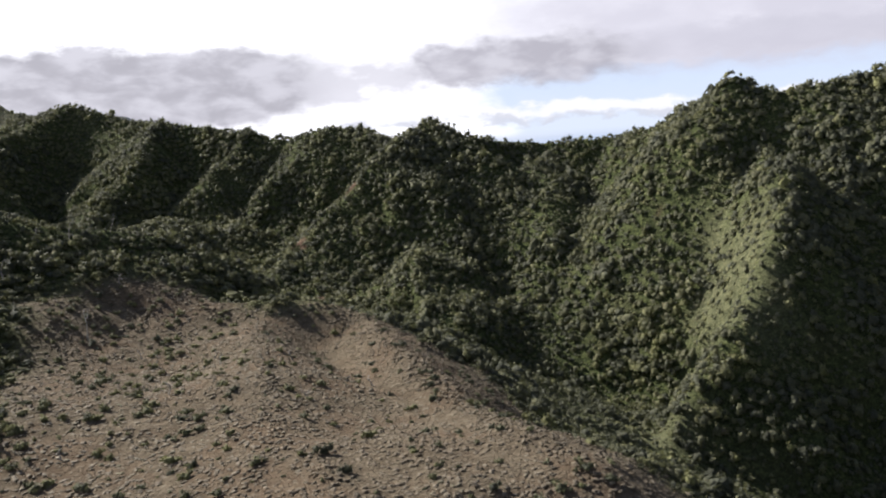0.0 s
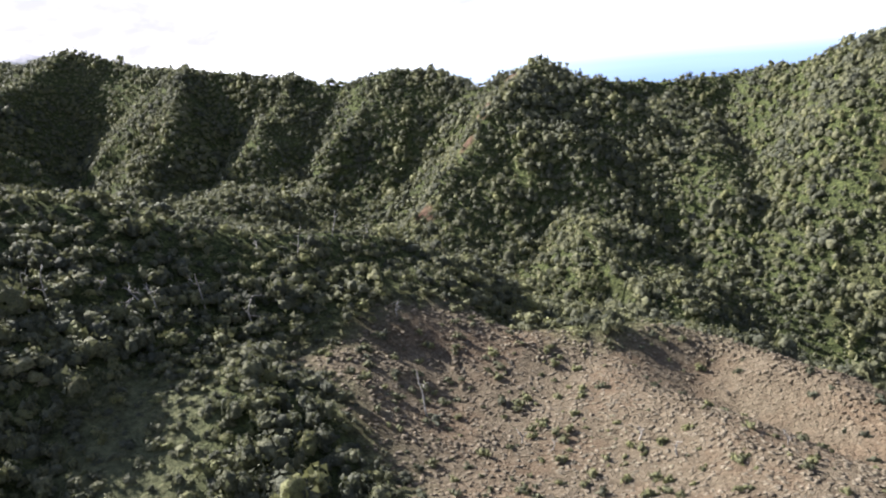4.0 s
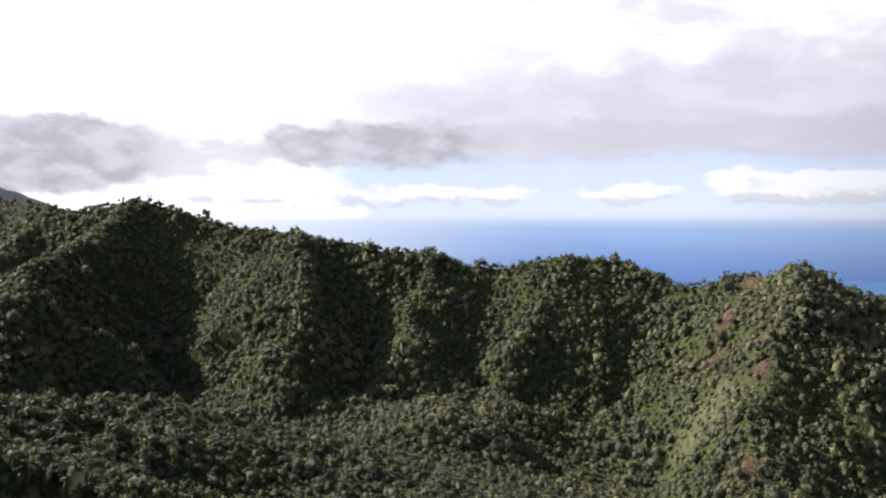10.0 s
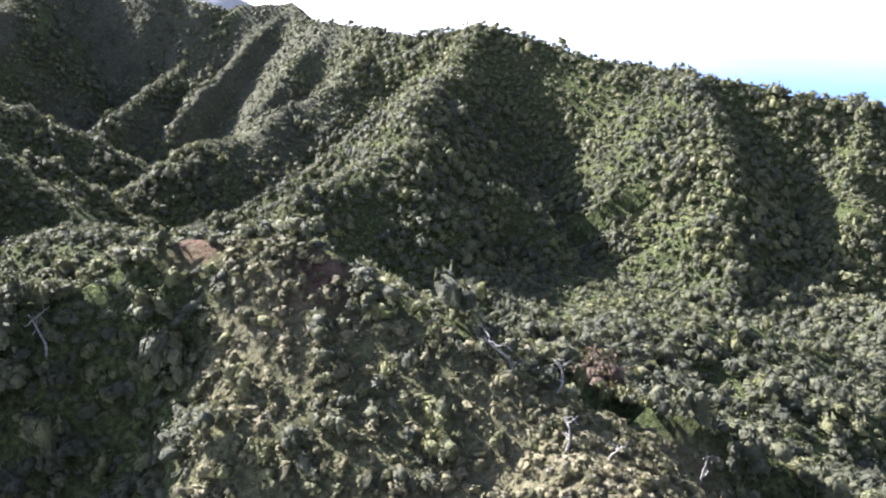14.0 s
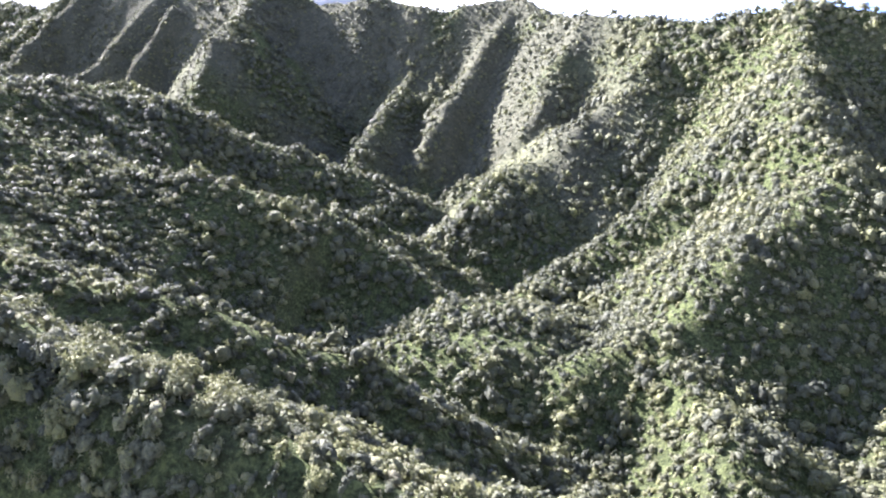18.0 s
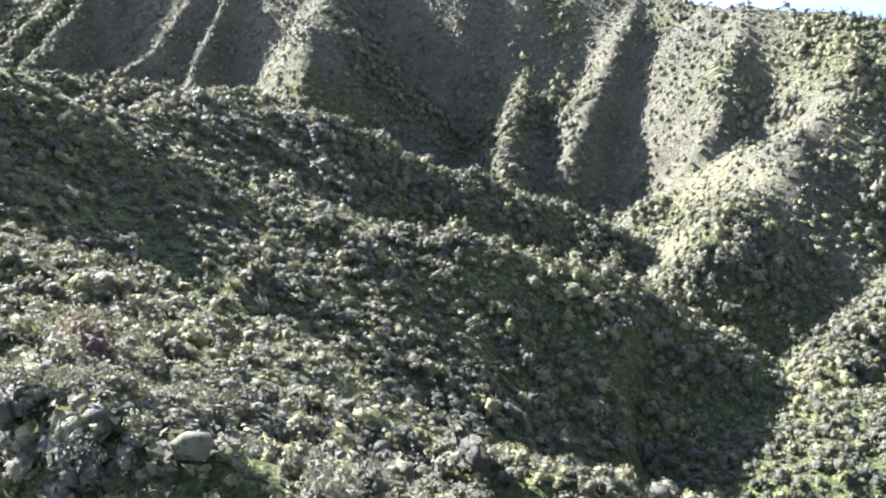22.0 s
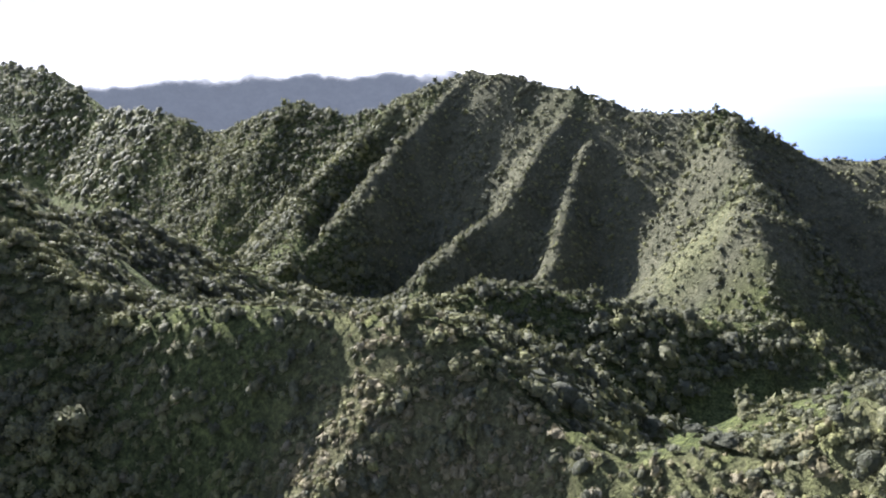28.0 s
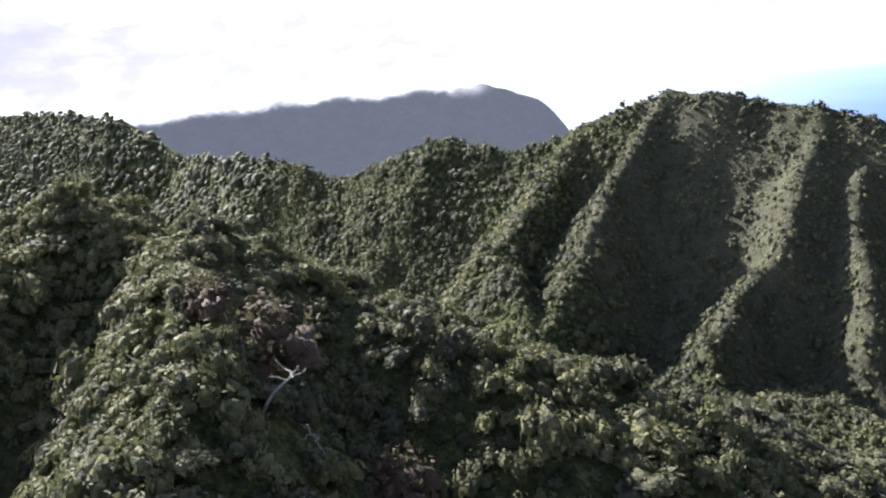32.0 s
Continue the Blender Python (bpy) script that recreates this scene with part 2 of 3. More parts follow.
ridge('ribD', 1.27, 1.60, (-797, 1030, 66), (-806, 1003, 40), (-810, 970, 23), (-812, 947, 4), (-813, 920, -28))
ridge('S5', 1.40, 1.10, (-806, 1075, 95), (-822, 1035, 70), (-838, 997, 40), (-866, 975, 17), (-880, 945, 2), (-884, 915, -13))
ridge('S6a', 1.40, 1.11, (-884, 1122, 108), (-905, 1080, 81), (-922, 1048, 70), (-940, 1000, 33), (-950, 960, 12))
ridge('S6b', 1.30, 0.90, (-935, 1127, 96), (-960, 1075, 64), (-977, 1036, 37), (-966, 985, 20), (-960, 945, 7))
ridge('A', 0.59, 0.66, (-957, 672, 107), (-925, 655, 100), (-911, 661, 95), (-904, 682, 82), (-897, 725, 67), (-880, 742, 49), (-860, 762, 40), (-800, 785, 37), (-726, 800, 23), (-690, 775, 8))
ridge('A2', 0.70, 0.57, (-745, 640, 52), (-735, 654, 42), (-730, 672, 36), (-726, 707, 41), (-700, 735, 27), (-678, 752, 19), (-647, 757, -3), (-597, 764, -21), (-552, 758, -41))
ridge('B', 0.87, 0.46, (-757, 605, 76), (-735, 615, 60), (-701, 628, 33), (-660, 632, 4), (-620, 640, -1), (-568, 645, -20), (-536, 630, -41), (-514, 600, -56))
ridge('C', 0.81, 0.70, (-721, 546, 55), (-680, 530, 37), (-640, 515, 19), (-590, 505, 8), (-551, 510, -5), (-525, 520, -22), (-505, 532, -45))
ridge('P', 0.70, 1.75, (-1120, 740, 112), (-1020, 692, 106), (-988, 681, 114), (-976, 675, 109), (-963, 668, 111), (-925, 652, 99), (-870, 640, 72), (-808, 632, 77), (-788, 617, 63), (-757, 605, 70), (-748, 569, 58), (-721, 546, 51), (-690, 510, 46), (-658, 482, 41), (-600, 460, 29), (-549, 452, 12), (-505, 447, -6), (-494, 443, -18), (-470, 428, -26), (-445, 395, 4), (-423, 384, 10), (-399, 402, 13), (-387, 396, 13), (-354, 379, -1), (-336, 392, -12), (-312, 388, -18))
ridge('kr1', 0.50, 2.20, (-402, 402, 12), (-391, 386, 3), (-393, 372, 3), (-396, 360, -12), (-400, 345, -30))
ridge('kn2', 0.80, 1.00, (-410, 396, 13), (-399, 402, 12), (-387, 396, 16), (-369, 387, 9), (-354, 374, 0), (-350, 362, -3), (-342, 350, -4), (-337, 335, -12), (-330, 310, -42))
ridge('X2', 1.20, 0.90, (-988, 681, 113), (-991, 650, 101), (-993, 620, 84))
ridge('PQ', 2.40, 3.00, (-788, 617, 65), (-784, 603, 58), (-781, 575, 48), (-783, 566, 40), (-786, 552, 22), (-788, 540, 4))
ridge('Qr', 1.20, 1.20, (-815, 630, 74), (-818, 624, 66), (-820, 618, 60), (-823, 611, 53), (-830, 590, 30))
ridge('Pf', 0.65, 3.00, (-757, 604, 76), (-750, 592, 70), (-746, 582, 64), (-754, 573, 50), (-758, 564, 43), (-764, 545, 20))
ridge('X', 1.12, 1.30, (-963, 668, 114), (-949, 634, 107), (-945, 612, 97), (-941, 588, 80))
ridge('D', 0.38, 0.47, (-290, 262, -16), (-230, 262, -12), (-199, 272, -7), (-173, 280, -14), (-141, 288, -27), (-108, 308, -35), (-80, 326, -53), (-58, 336, -72))
ridge('K', 0.80, 1.60, (-45, 330, -72), (-4, 328, -82), (11, 326, -88), (35, 327, -117), (50, 312, -126))
ridge('brown', 0.58, 0.84, (-112, 270, -50), (-66, 268, -54), (-48, 268, -55), (-30, 262, -59), (-14, 215, -58), (8, 145, -57), (28, 105, -58), (50, 60, -60))
ridge('B2', 0.87, 0.69, (-659, 625, 11), (-630, 655, -11), (-600, 683, -19), (-565, 695, -34), (-535, 690, -56))
ridge('kn3', 0.90, 0.35, (-360, 400, 0), (-350, 434, -14), (-330, 470, -23), (-298, 482, -30))
ridge('pkLn', 0.83, 0.80, (-460, 590, -42), (-455, 560, -47), (-450, 532, -47), (-445, 505, -62))
ridge('spCr', 0.45, 0.95, (-4, 535, -38), (-15, 480, -67), (-21, 440, -64), (-18, 415, -74))
ridge('spE', 0.38, 0.38, (60, 605, -17), (62, 530, -38), (58, 457, -63), (40, 420, -94))
ridge('pfm', 0.65, 1.00, (-748, 569, 58), (-741, 552, 52), (-737, 530, 36), (-735, 510, 8))
ridge('knoll', 0.60, 0.25, (-95, 262, -54), (-60, 262, -56), (-50, 205, -55), (-30, 140, -54), (-10, 90, -56))
ridge('kr2', 0.60, 0.60, (-384, 392, 10), (-376, 376, 2), (-368, 362, -4), (-362, 345, -15))
hollow((-870, 880, -9), (-760, 850, -37), (-640, 830, -44), (-560, 770, -59), (-525, 690, -76), (-515, 590, -39), (-490, 520, -83), (-430, 500, -82), (-350, 540, -62))
hollow((-330, 600, -60), (-240, 580, -70), (-190, 560, -58), (-130, 540, -85), (-90, 450, -89), (0, 400, -89), (60, 340, -124), (60, 250, -135), (150, 250, -130))
hollow((-250, 440, -49), (-270, 370, -43), (-200, 400, -49), (-300, 450, -28), (-137, 230, -41), (-45, 180, -57), (-10, 130, -53), (-80, 230, -59), (-90, 170, -54), (5, 268, -97))
hollow((-200, 60, -130), (-500, 250, -130), (-800, 350, -100), (100, 30, -140), (-1050, 450, -60), (300, 250, -130), (-1300, 1500, -250), (-700, 1400, -300), (-300, 1200, -300), (100, 950, -300), (400, 750, -300))


def lattice(ix, iy, seed):
    """A repeatable random number in 0..1 for each whole pair."""
    h = (ix.astype(np.int64) * 374761393 + iy.astype(np.int64) * 668265263 + seed * 144665) & 0x7FFFFFFF
    h = ((h ^ (h >> 13)) * 1274126177) & 0x7FFFFFFF
    return ((h ^ (h >> 16)) & 0xFFFF) / 65535.0


def wave(x, y, size, seed):
    """Smooth noise in -1..1, with hills about size across."""
    x, y = x / size, y / size
    ix, iy = np.floor(x), np.floor(y)
    fx, fy = x - ix, y - iy
    fx, fy = fx * fx * (3 - 2 * fx), fy * fy * (3 - 2 * fy)
    a, b = lattice(ix, iy, seed), lattice(ix + 1, iy, seed)
    c, d = lattice(ix, iy + 1, seed), lattice(ix + 1, iy + 1, seed)
    return 2 * (a + (b - a) * fx + (c - a) * fy + (a - b - c + d) * fx * fy) - 1


def step(v, a, b):
    t = np.clip((v - a) / (b - a), 0, 1)
    return t * t * (3 - 2 * t)


def to_crest(crest, x, y):
    """Distance to a crest line, its height there, and the side (positive: left; 0 beyond its start)."""
    best, z, side = np.full(x.shape, 1e9), np.zeros_like(x), np.zeros_like(x)
    first = True
    for (ax, ay, az), (bx, by, bz) in zip(crest[:-1], crest[1:]):
        ux, uy = bx - ax, by - ay
        along = ((x - ax) * ux + (y - ay) * uy) / (ux * ux + uy * uy)
        t = np.clip(along, 0, 1)
        d = np.hypot(x - ax - t * ux, y - ay - t * uy)
        near = d < best
        best, z = np.where(near, d, best), np.where(near, az + t * (bz - az), z)
        side = np.where(near, np.where(first & (along < 0), 0, ux * (y - ay) - uy * (x - ax)), side)
        first = False
    return best, z, side


def height(x, y):
    """Height of the ground."""
    x, y = np.asarray(x, float), np.asarray(y, float)
    wx = x + 2.5 * wave(x, y, 22, 3) + 1.2 * wave(x, y, 9, 4)
    wy = y + 2.5 * wave(x, y, 22, 5) + 1.2 * wave(x, y, 9, 6)
    weight, total = 0, 0
    for hx, hy, hz in HOLLOWS:
        k = ((wx - hx) ** 2 + (wy - hy) ** 2 + 400) ** -1.5
        weight, total = weight + k, total + k * hz
    levels = [total / weight]
    flank = np.full(x.shape, 1e9)
    for name, (left, right, crest) in RIDGES.items():
        d, z, side = to_crest(crest, wx, wy)
        if name.startswith("main"):
            flank = np.minimum(flank, d)
        slope = np.where(side > 0, left, np.where(side < 0, right, max(left, right, 2.5)))
        levels.append(z - slope * (np.sqrt(d * d + 9) - 3))
    levels = np.array(levels)
    top = levels.max(0)
    z = top + 2.5 * np.log(np.exp((levels - top) / 2.5).sum(0))
    calm = 1 - 0.8 * step(np.hypot(x + 30 + 0.28 * (y - 170), (y - 165) / 1.45), 105, 75)
    z = z + 2.0 * wave(x, y, 34, 11) + calm * (2.2 * wave(x, y, 58, 16) + 1.5 * wave(x, y, 15, 12)) + 0.6 * wave(x, y, 7, 13)
    z = z + step(flank, 8, 40) * step(flank, 190, 130) * (4.2 * wave(x + 0.35 * y, 0.28 * y, 21, 14) + 1.5 * wave(x + 0.2 * y, 0.4 * y, 10, 15))
    away = np.hypot(np.maximum(np.maximum(-1900 - x, x - 450), 0), np.maximum(np.maximum(-100 - y, y - 1750), 0))
    return z + (-470 - z) * step(away, 0, 700)


def zones(x, y):
    """Cover of the ground at a place: dry grass, green grass, bare earth and brown fern on cliffs, open scrub, each 0..1."""
    n = 14 * wave(x, y, 30, 21) + 6 * wave(x, y, 11, 22)
    dry = step((np.abs(x + 34 + 0.34 * (y - 170)) ** 3 + np.abs((y - 165) / 1.55) ** 3) ** (1 / 3) + 0.8 * n, 80, 58) * step(y + 0.5 * n, 284, 266)
    green = np.zeros_like(x)
    for cx, cy, r in ((-514, 806, 34), (-500, 778, 26), (-540, 748, 16), (62, 268, 44), (92, 305, 34), (116, 345, 28), (125, 390, 22), (-112, 465, 18), (-108, 585, 11), (-80, 545, 12), (-412, 542, 16), (-459, 516, 14), (-485, 446, 14), (-747, 930, 22), (-604, 930, 12), (-556, 925, 12), (-150, 205, 22)):
        green = np.maximum(green, step(np.hypot(x - cx, (y - cy) * 0.8) + 0.9 * n, r, r * 0.2))
    earth = np.zeros_like(x)
    for cx, cy, r in ((-160, 528, 9), (-68, 428, 10), (-54, 579, 9), (-62, 583, 9), (-40, 591, 8), (-88, 490, 7), (-401, 402, 4), (-384, 393, 3), (105, 418, 6), (-32, 562, 6), (-46, 546, 6), (-60, 528, 6), (-21, 603, 5), (-35, 594, 5), (-48, 591, 5), (-56, 593, 5), (-72, 586, 5)):
        earth = np.maximum(earth, step(np.hypot(x - cx, y - cy) + 0.25 * n, r, r * 0.4))
    d, _, side = to_crest(RIDGES["P"][2], x, y)
    fern = step(d + 0.5 * n, 95, 60) * (side < 0) * np.maximum(step(x + 0.3 * n, -404, -394) * step(x, -318, -334), 0.65 * step(np.abs(x + 782), 58, 42))
    fern = fern * (0.55 + 0.45 * step(wave(x, y, 17, 25), -0.3, 0.4))
    d, _, _ = to_crest(RIDGES["main_west"][2], x, y)
    scrub = step(x + 0.5 * n, -425, -475) * step(x + 0.5 * n, -965, -925) * step(d + 0.8 * n, 165, 125) * step(wave(x, y, 38, 26), -0.9, -0.2)
    return dry, green, earth, fern, scrub


# ---- materials ----
def material(name):
    m = bpy.data.materials.new(name)
    m.use_nodes = True
    m.node_tree.nodes.clear()
    g = Nodes(m.node_tree)
    out = m.node_tree.nodes.new("ShaderNodeOutputMaterial")
    return m, g, out


def surface(g, out, colour, rough=0.9, bump=None, strength=0.5, distance=0.3):
    b = g.t.nodes.new("ShaderNodeBsdfPrincipled")
    g.put(b.inputs["Base Color"], colour)
    g.put(b.inputs["Roughness"], rough)
    b.inputs["Specular IOR Level"].default_value = 0.25
    if bump is not None:
        n = g.t.nodes.new("ShaderNodeBump")
        n.inputs["Strength"].default_value, n.inputs["Distance"].default_value = strength, distance
        g.put(n.inputs["Height"], bump)
        g.put(b.inputs["Normal"], n.outputs[0])
    g.put(out.inputs[0], b.outputs[0])
    return b


def attribute(g, name):
    n = g.t.nodes.new("ShaderNodeAttribute")
    n.attribute_name = name
    return n.outputs["Fac"]


def position(g):
    return g.t.nodes.new("ShaderNodeNewGeometry").outputs["Position"]


def ground_material():
    m, g, out = material("ground cover")
    p = position(g)
    fine, mid, wide = g.noise(p, 1.1, 5, 0.7), g.noise(p, 0.3, 6, 0.7), g.noise(p, 0.03, 3)
    fern = g.ramp(g.math("ADD", g.math("MULTIPLY", fine, 0.6), g.math("MULTIPLY", mid, 0.4)), (0.38, (0.02, 0.026, 0.012)), (0.5, (0.066, 0.08, 0.034)), (0.62, (0.145, 0.168, 0.063)))
    fern = g.mix(g.math("MULTIPLY", g.span(wide, 0.5, 0.7), 0.4), fern, (0.08, 0.075, 0.045))
    grass = g.ramp(g.math("ADD", g.math("MULTIPLY", fine, 0.5), g.math("MULTIPLY", mid, 0.5)), (0.36, (0.05, 0.055, 0.032)), (0.5, (0.125, 0.132, 0.072)), (0.64, (0.20, 0.20, 0.11)))
    straw = g.ramp(g.math("ADD", g.math("MULTIPLY", fine, 0.6), g.math("MULTIPLY", mid, 0.4)), (0.3, (0.075, 0.055, 0.037)), (0.5, (0.15, 0.122, 0.086)), (0.68, (0.25, 0.212, 0.155)))
    straw = g.mix(g.math("MULTIPLY", g.span(g.noise(p, 0.06, 5), 0.46, 0.62), 0.35), straw, (0.16, 0.105, 0.068))
    soil = g.ramp(mid, (0.35, (0.055, 0.032, 0.026)), (0.5, (0.12, 0.08, 0.058)), (0.65, (0.19, 0.13, 0.09)))
    bracken = g.ramp(g.math("ADD", g.math("MULTIPLY", fine, 0.6), g.math("MULTIPLY", mid, 0.4)), (0.3, (0.055, 0.052, 0.032)), (0.5, (0.14, 0.132, 0.078)), (0.68, (0.24, 0.22, 0.135)))
    col = g.mix(attribute(g, "fern"), fern, bracken)
    heath = g.ramp(g.math("ADD", g.math("MULTIPLY", fine, 0.5), g.math("MULTIPLY", mid, 0.5)), (0.35, (0.04, 0.044, 0.03)), (0.5, (0.09, 0.092, 0.062)), (0.65, (0.155, 0.15, 0.105)))
    col = g.mix(attribute(g, "scrub"), col, heath)
    col = g.mix(attribute(g, "green"), col, grass)
    col = g.mix(attribute(g, "dry"), col, straw)
    col = g.mix(attribute(g, "earth"), col, soil)
    h = g.math("ADD", g.math("MULTIPLY", fine, 0.5), mid)
    surface(g, out, col, 1.0, h, 1.0, 2.2).inputs["Specular IOR Level"].default_value = 0.05
    return m


def leaf_material(name, *stops, grain=0.9):
    """Foliage, its tone given tree by tree, rough with leaf clumps, with some light passing through."""
    m, g, out = material(name)
    tone = attribute(g, "tone")
    island = g.t.nodes.new("ShaderNodeNewGeometry").outputs["Random Per Island"]
    p = position(g)
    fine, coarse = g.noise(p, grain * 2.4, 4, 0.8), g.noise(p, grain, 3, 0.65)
    col = g.ramp(g.math("ADD", g.math("ADD", g.math("MULTIPLY", tone, 0.75), g.math("MULTIPLY", island, 0.2)), g.math("MULTIPLY", g.math("SUBTRACT", fine, 0.5), 0.3)), *stops)
    # shade in the gaps between leaf clumps, painted as near-black green
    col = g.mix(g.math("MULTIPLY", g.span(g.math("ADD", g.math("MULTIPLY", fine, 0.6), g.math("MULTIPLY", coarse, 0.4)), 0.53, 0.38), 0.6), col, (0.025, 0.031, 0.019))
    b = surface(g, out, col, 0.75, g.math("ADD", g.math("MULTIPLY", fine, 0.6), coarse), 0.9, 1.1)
    tr = g.t.nodes.new("ShaderNodeBsdfTranslucent")
    g.put(tr.inputs[0], g.mix(0.5, col, (0.2, 0.215, 0.1)))
    mx = g.t.nodes.new("ShaderNodeMixShader")
    mx.inputs[0].default_value = 0.16
    g.put(mx.inputs[1], b.outputs[0])
    g.put(mx.inputs[2], tr.outputs[0])
    g.put(out.inputs[0], mx.outputs[0])
    return m


GROUND = ground_material()
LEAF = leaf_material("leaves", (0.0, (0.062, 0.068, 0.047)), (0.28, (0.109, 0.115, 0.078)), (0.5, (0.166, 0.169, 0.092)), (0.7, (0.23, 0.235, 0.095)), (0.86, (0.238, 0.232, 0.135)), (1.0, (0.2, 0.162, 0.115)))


# ---- the ground: one sheet, close-meshed where the camera goes ----
def spread(a, b, cell, far_a, far_b):
    mid = list(np.arange(a, b + 0.1, cell))
    for end, sign, at in ((far_b, 1, mid[-1]), (far_a, -1, mid[0])):
        gap = cell
        while abs(at - end) > gap:
            gap *= 1.13
            at += sign * gap
            mid.append(at) if sign > 0 else mid.insert(0, at)
    return np.array(mid)


def mesh_of(name, verts, faces, sides):
    """A mesh from arrays: verts (n, 3), faces (m, sides)."""
    me = bpy.data.meshes.new(name)
    me.vertices.add(len(verts))
    me.vertices.foreach_set("co", np.ascontiguousarray(verts, np.float32).ravel())
    me.loops.add(faces.size)
    me.loops.foreach_set("vertex_index", np.ascontiguousarray(faces, np.int32).ravel())
    me.polygons.add(len(faces))
    me.polygons.foreach_set("loop_start", np.arange(0, faces.size, sides, dtype=np.int32))
    me.update(calc_edges=True)
    return me


def give(me, name, values):
    me.attributes.new(name, "FLOAT", "POINT").data.foreach_set("value", np.ascontiguousarray(values, np.float32))


def build_ground():
    xs, ys = spread(-1160, 300, 3.8, -1160, 4900), spread(90, 1180, 3.8, -4900, 1180)
    xs = np.concatenate([spread(-1900, -1171, 11, -4900, -1170), xs])
    ys = np.concatenate([ys, spread(1192, 1800, 11, 1192, 4900)])
    x, y = [a.ravel() for a in np.meshgrid(xs, ys)]
    z = height(x, y)
    nx, ny = len(xs), len(ys)
    i = (np.arange(ny - 1)[:, None] * nx + np.arange(nx - 1)[None]).ravel()
    me = mesh_of("ground", np.stack([x, y, z], 1), np.stack([i, i + 1, i + nx + 1, i + nx], 1), 4)
    me.polygons.foreach_set("use_smooth", np.ones(len(i), bool))
    for name, v in zip(("dry", "green", "earth", "fern", "scrub"), zones(x, y)):
        give(me, name, v)
    me.materials.append(GROUND)
    return tagged(new("ground", me), "steep green volcanic ridges, valleys and a dry grassy knoll", "ground", kind="structure")


build_ground()


# ---- the forest ----
def crown_shape(rng, lobes, tufts=0, tuft=0.22, fine=1):
    """A unit crown of round, lumpy leaf domes with small tufts standing off them: corners and triangles."""
    verts, faces, mids, sizes = [], [], [], []
    for k in range(lobes):
        if k == 0:
            c, size = np.array((rng.uniform(-0.12, 0.12), rng.uniform(-0.12, 0.12), 0.36)), (0.56 if lobes > 1 else 0.68 if tufts > 9 else 0.8)
        else:
            a = 6.28 * k / max(lobes - 1, 1) + rng.uniform(-0.7, 0.7)
            far = rng.uniform(0.42, 0.78)
            c, size = np.array((far * math.cos(a), far * math.sin(a), rng.uniform(0.05, 0.6))), rng.uniform(0.26, 0.48)
        full = k < fine
        rings, sides = ((-0.45, 0.25, 0.88), 6) if full else ((-0.35, 0.6), 5)
        start = len(verts)
        mids.append(c)
        sizes.append(size)
        for i, lift in enumerate(rings):
            for j in range(sides):
                a, u = 6.28 * (j + 0.5 * (i % 2)) / sides + rng.uniform(-0.3, 0.3), lift + rng.uniform(-0.17, 0.17)
                verts.append(c + size * rng.uniform(0.66, 1.1) * np.array((math.cos(u) * math.cos(a), math.cos(u) * math.sin(a), math.sin(u))))
        verts.append(c + size * np.array((rng.uniform(-0.35, 0.35), rng.uniform(-0.35, 0.35), rng.uniform(0.7, 1.1))))
        for i in range(len(rings)):
            for j in range(sides):
                p, q = start + i * sides + j, start + i * sides + (j + 1) % sides
                if i < len(rings) - 1:
                    faces += [(p, q, p + sides), (q, q + sides, p + sides)]
                else:
                    faces.append((p, q, start + len(rings) * sides))
    verts, faces, mids, sizes = np.array(verts), np.array(faces), np.array(mids), np.array(sizes)
    if tufts:
        k = rng.integers(0, lobes, tufts)
        a, u = rng.uniform(0, 6.28, tufts), np.arcsin(rng.uniform(-0.35, 1.0, tufts))
        d = np.stack([np.cos(u) * np.cos(a), np.cos(u) * np.sin(a), np.sin(u)], 1)
        at = mids[k] + d * (sizes[k] * rng.uniform(0.85, 1.4, tufts))[:, None]
        n = d + rng.normal(size=(tufts, 3)) * 0.45
        p = np.cross(n, rng.normal(size=(tufts, 3)))
        p /= np.linalg.norm(p, axis=1)[:, None]
        q = np.cross(n, p) / np.linalg.norm(n, axis=1)[:, None]
        spin = np.array((0, 2.1, 4.2)) + rng.uniform(-0.6, 0.6, (tufts, 3))
        reach = tuft * rng.uniform(0.5, 1.6, (tufts, 3))
        corners = at[:, None] + (reach * np.cos(spin))[:, :, None] * p[:, None] + (reach * np.sin(spin))[:, :, None] * q[:, None]
        faces = np.concatenate([faces, np.arange(3 * tufts).reshape(-1, 3) + len(verts)])
        verts = np.concatenate([verts, corners.reshape(-1, 3)])
    return verts, faces


def leaf_cards(rng, count, size, lobes=7):
    """Small leaf clumps all over a unit crown, four corners each."""
    a, u = rng.uniform(0, 6.28, count), rng.uniform(-0.4, 1.5, count)
    d = np.stack([np.cos(u) * np.cos(a), np.cos(u) * np.sin(a), np.sin(u)], 1)
    c = np.array((0, 0, 0.4)) + d * (0.93 + 0.12 * np.sin(3 * a + 2 * u)[:, None]) * rng.uniform(0.7, 1.08, (count, 1))
    n = d + rng.normal(size=(count, 3)) * 0.6
    n /= np.linalg.norm(n, axis=1)[:, None]
    u = np.cross(n, rng.normal(size=(count, 3)))
    u /= np.linalg.norm(u, axis=1)[:, None]
    v = np.cross(n, u)
    s = size * rng.uniform(0.6, 1.3, (count, 1))
    return np.stack([c - s * u, c - 0.5 * s * v, c + s * u, c + 0.5 * s * v], 1).reshape(-1, 3)


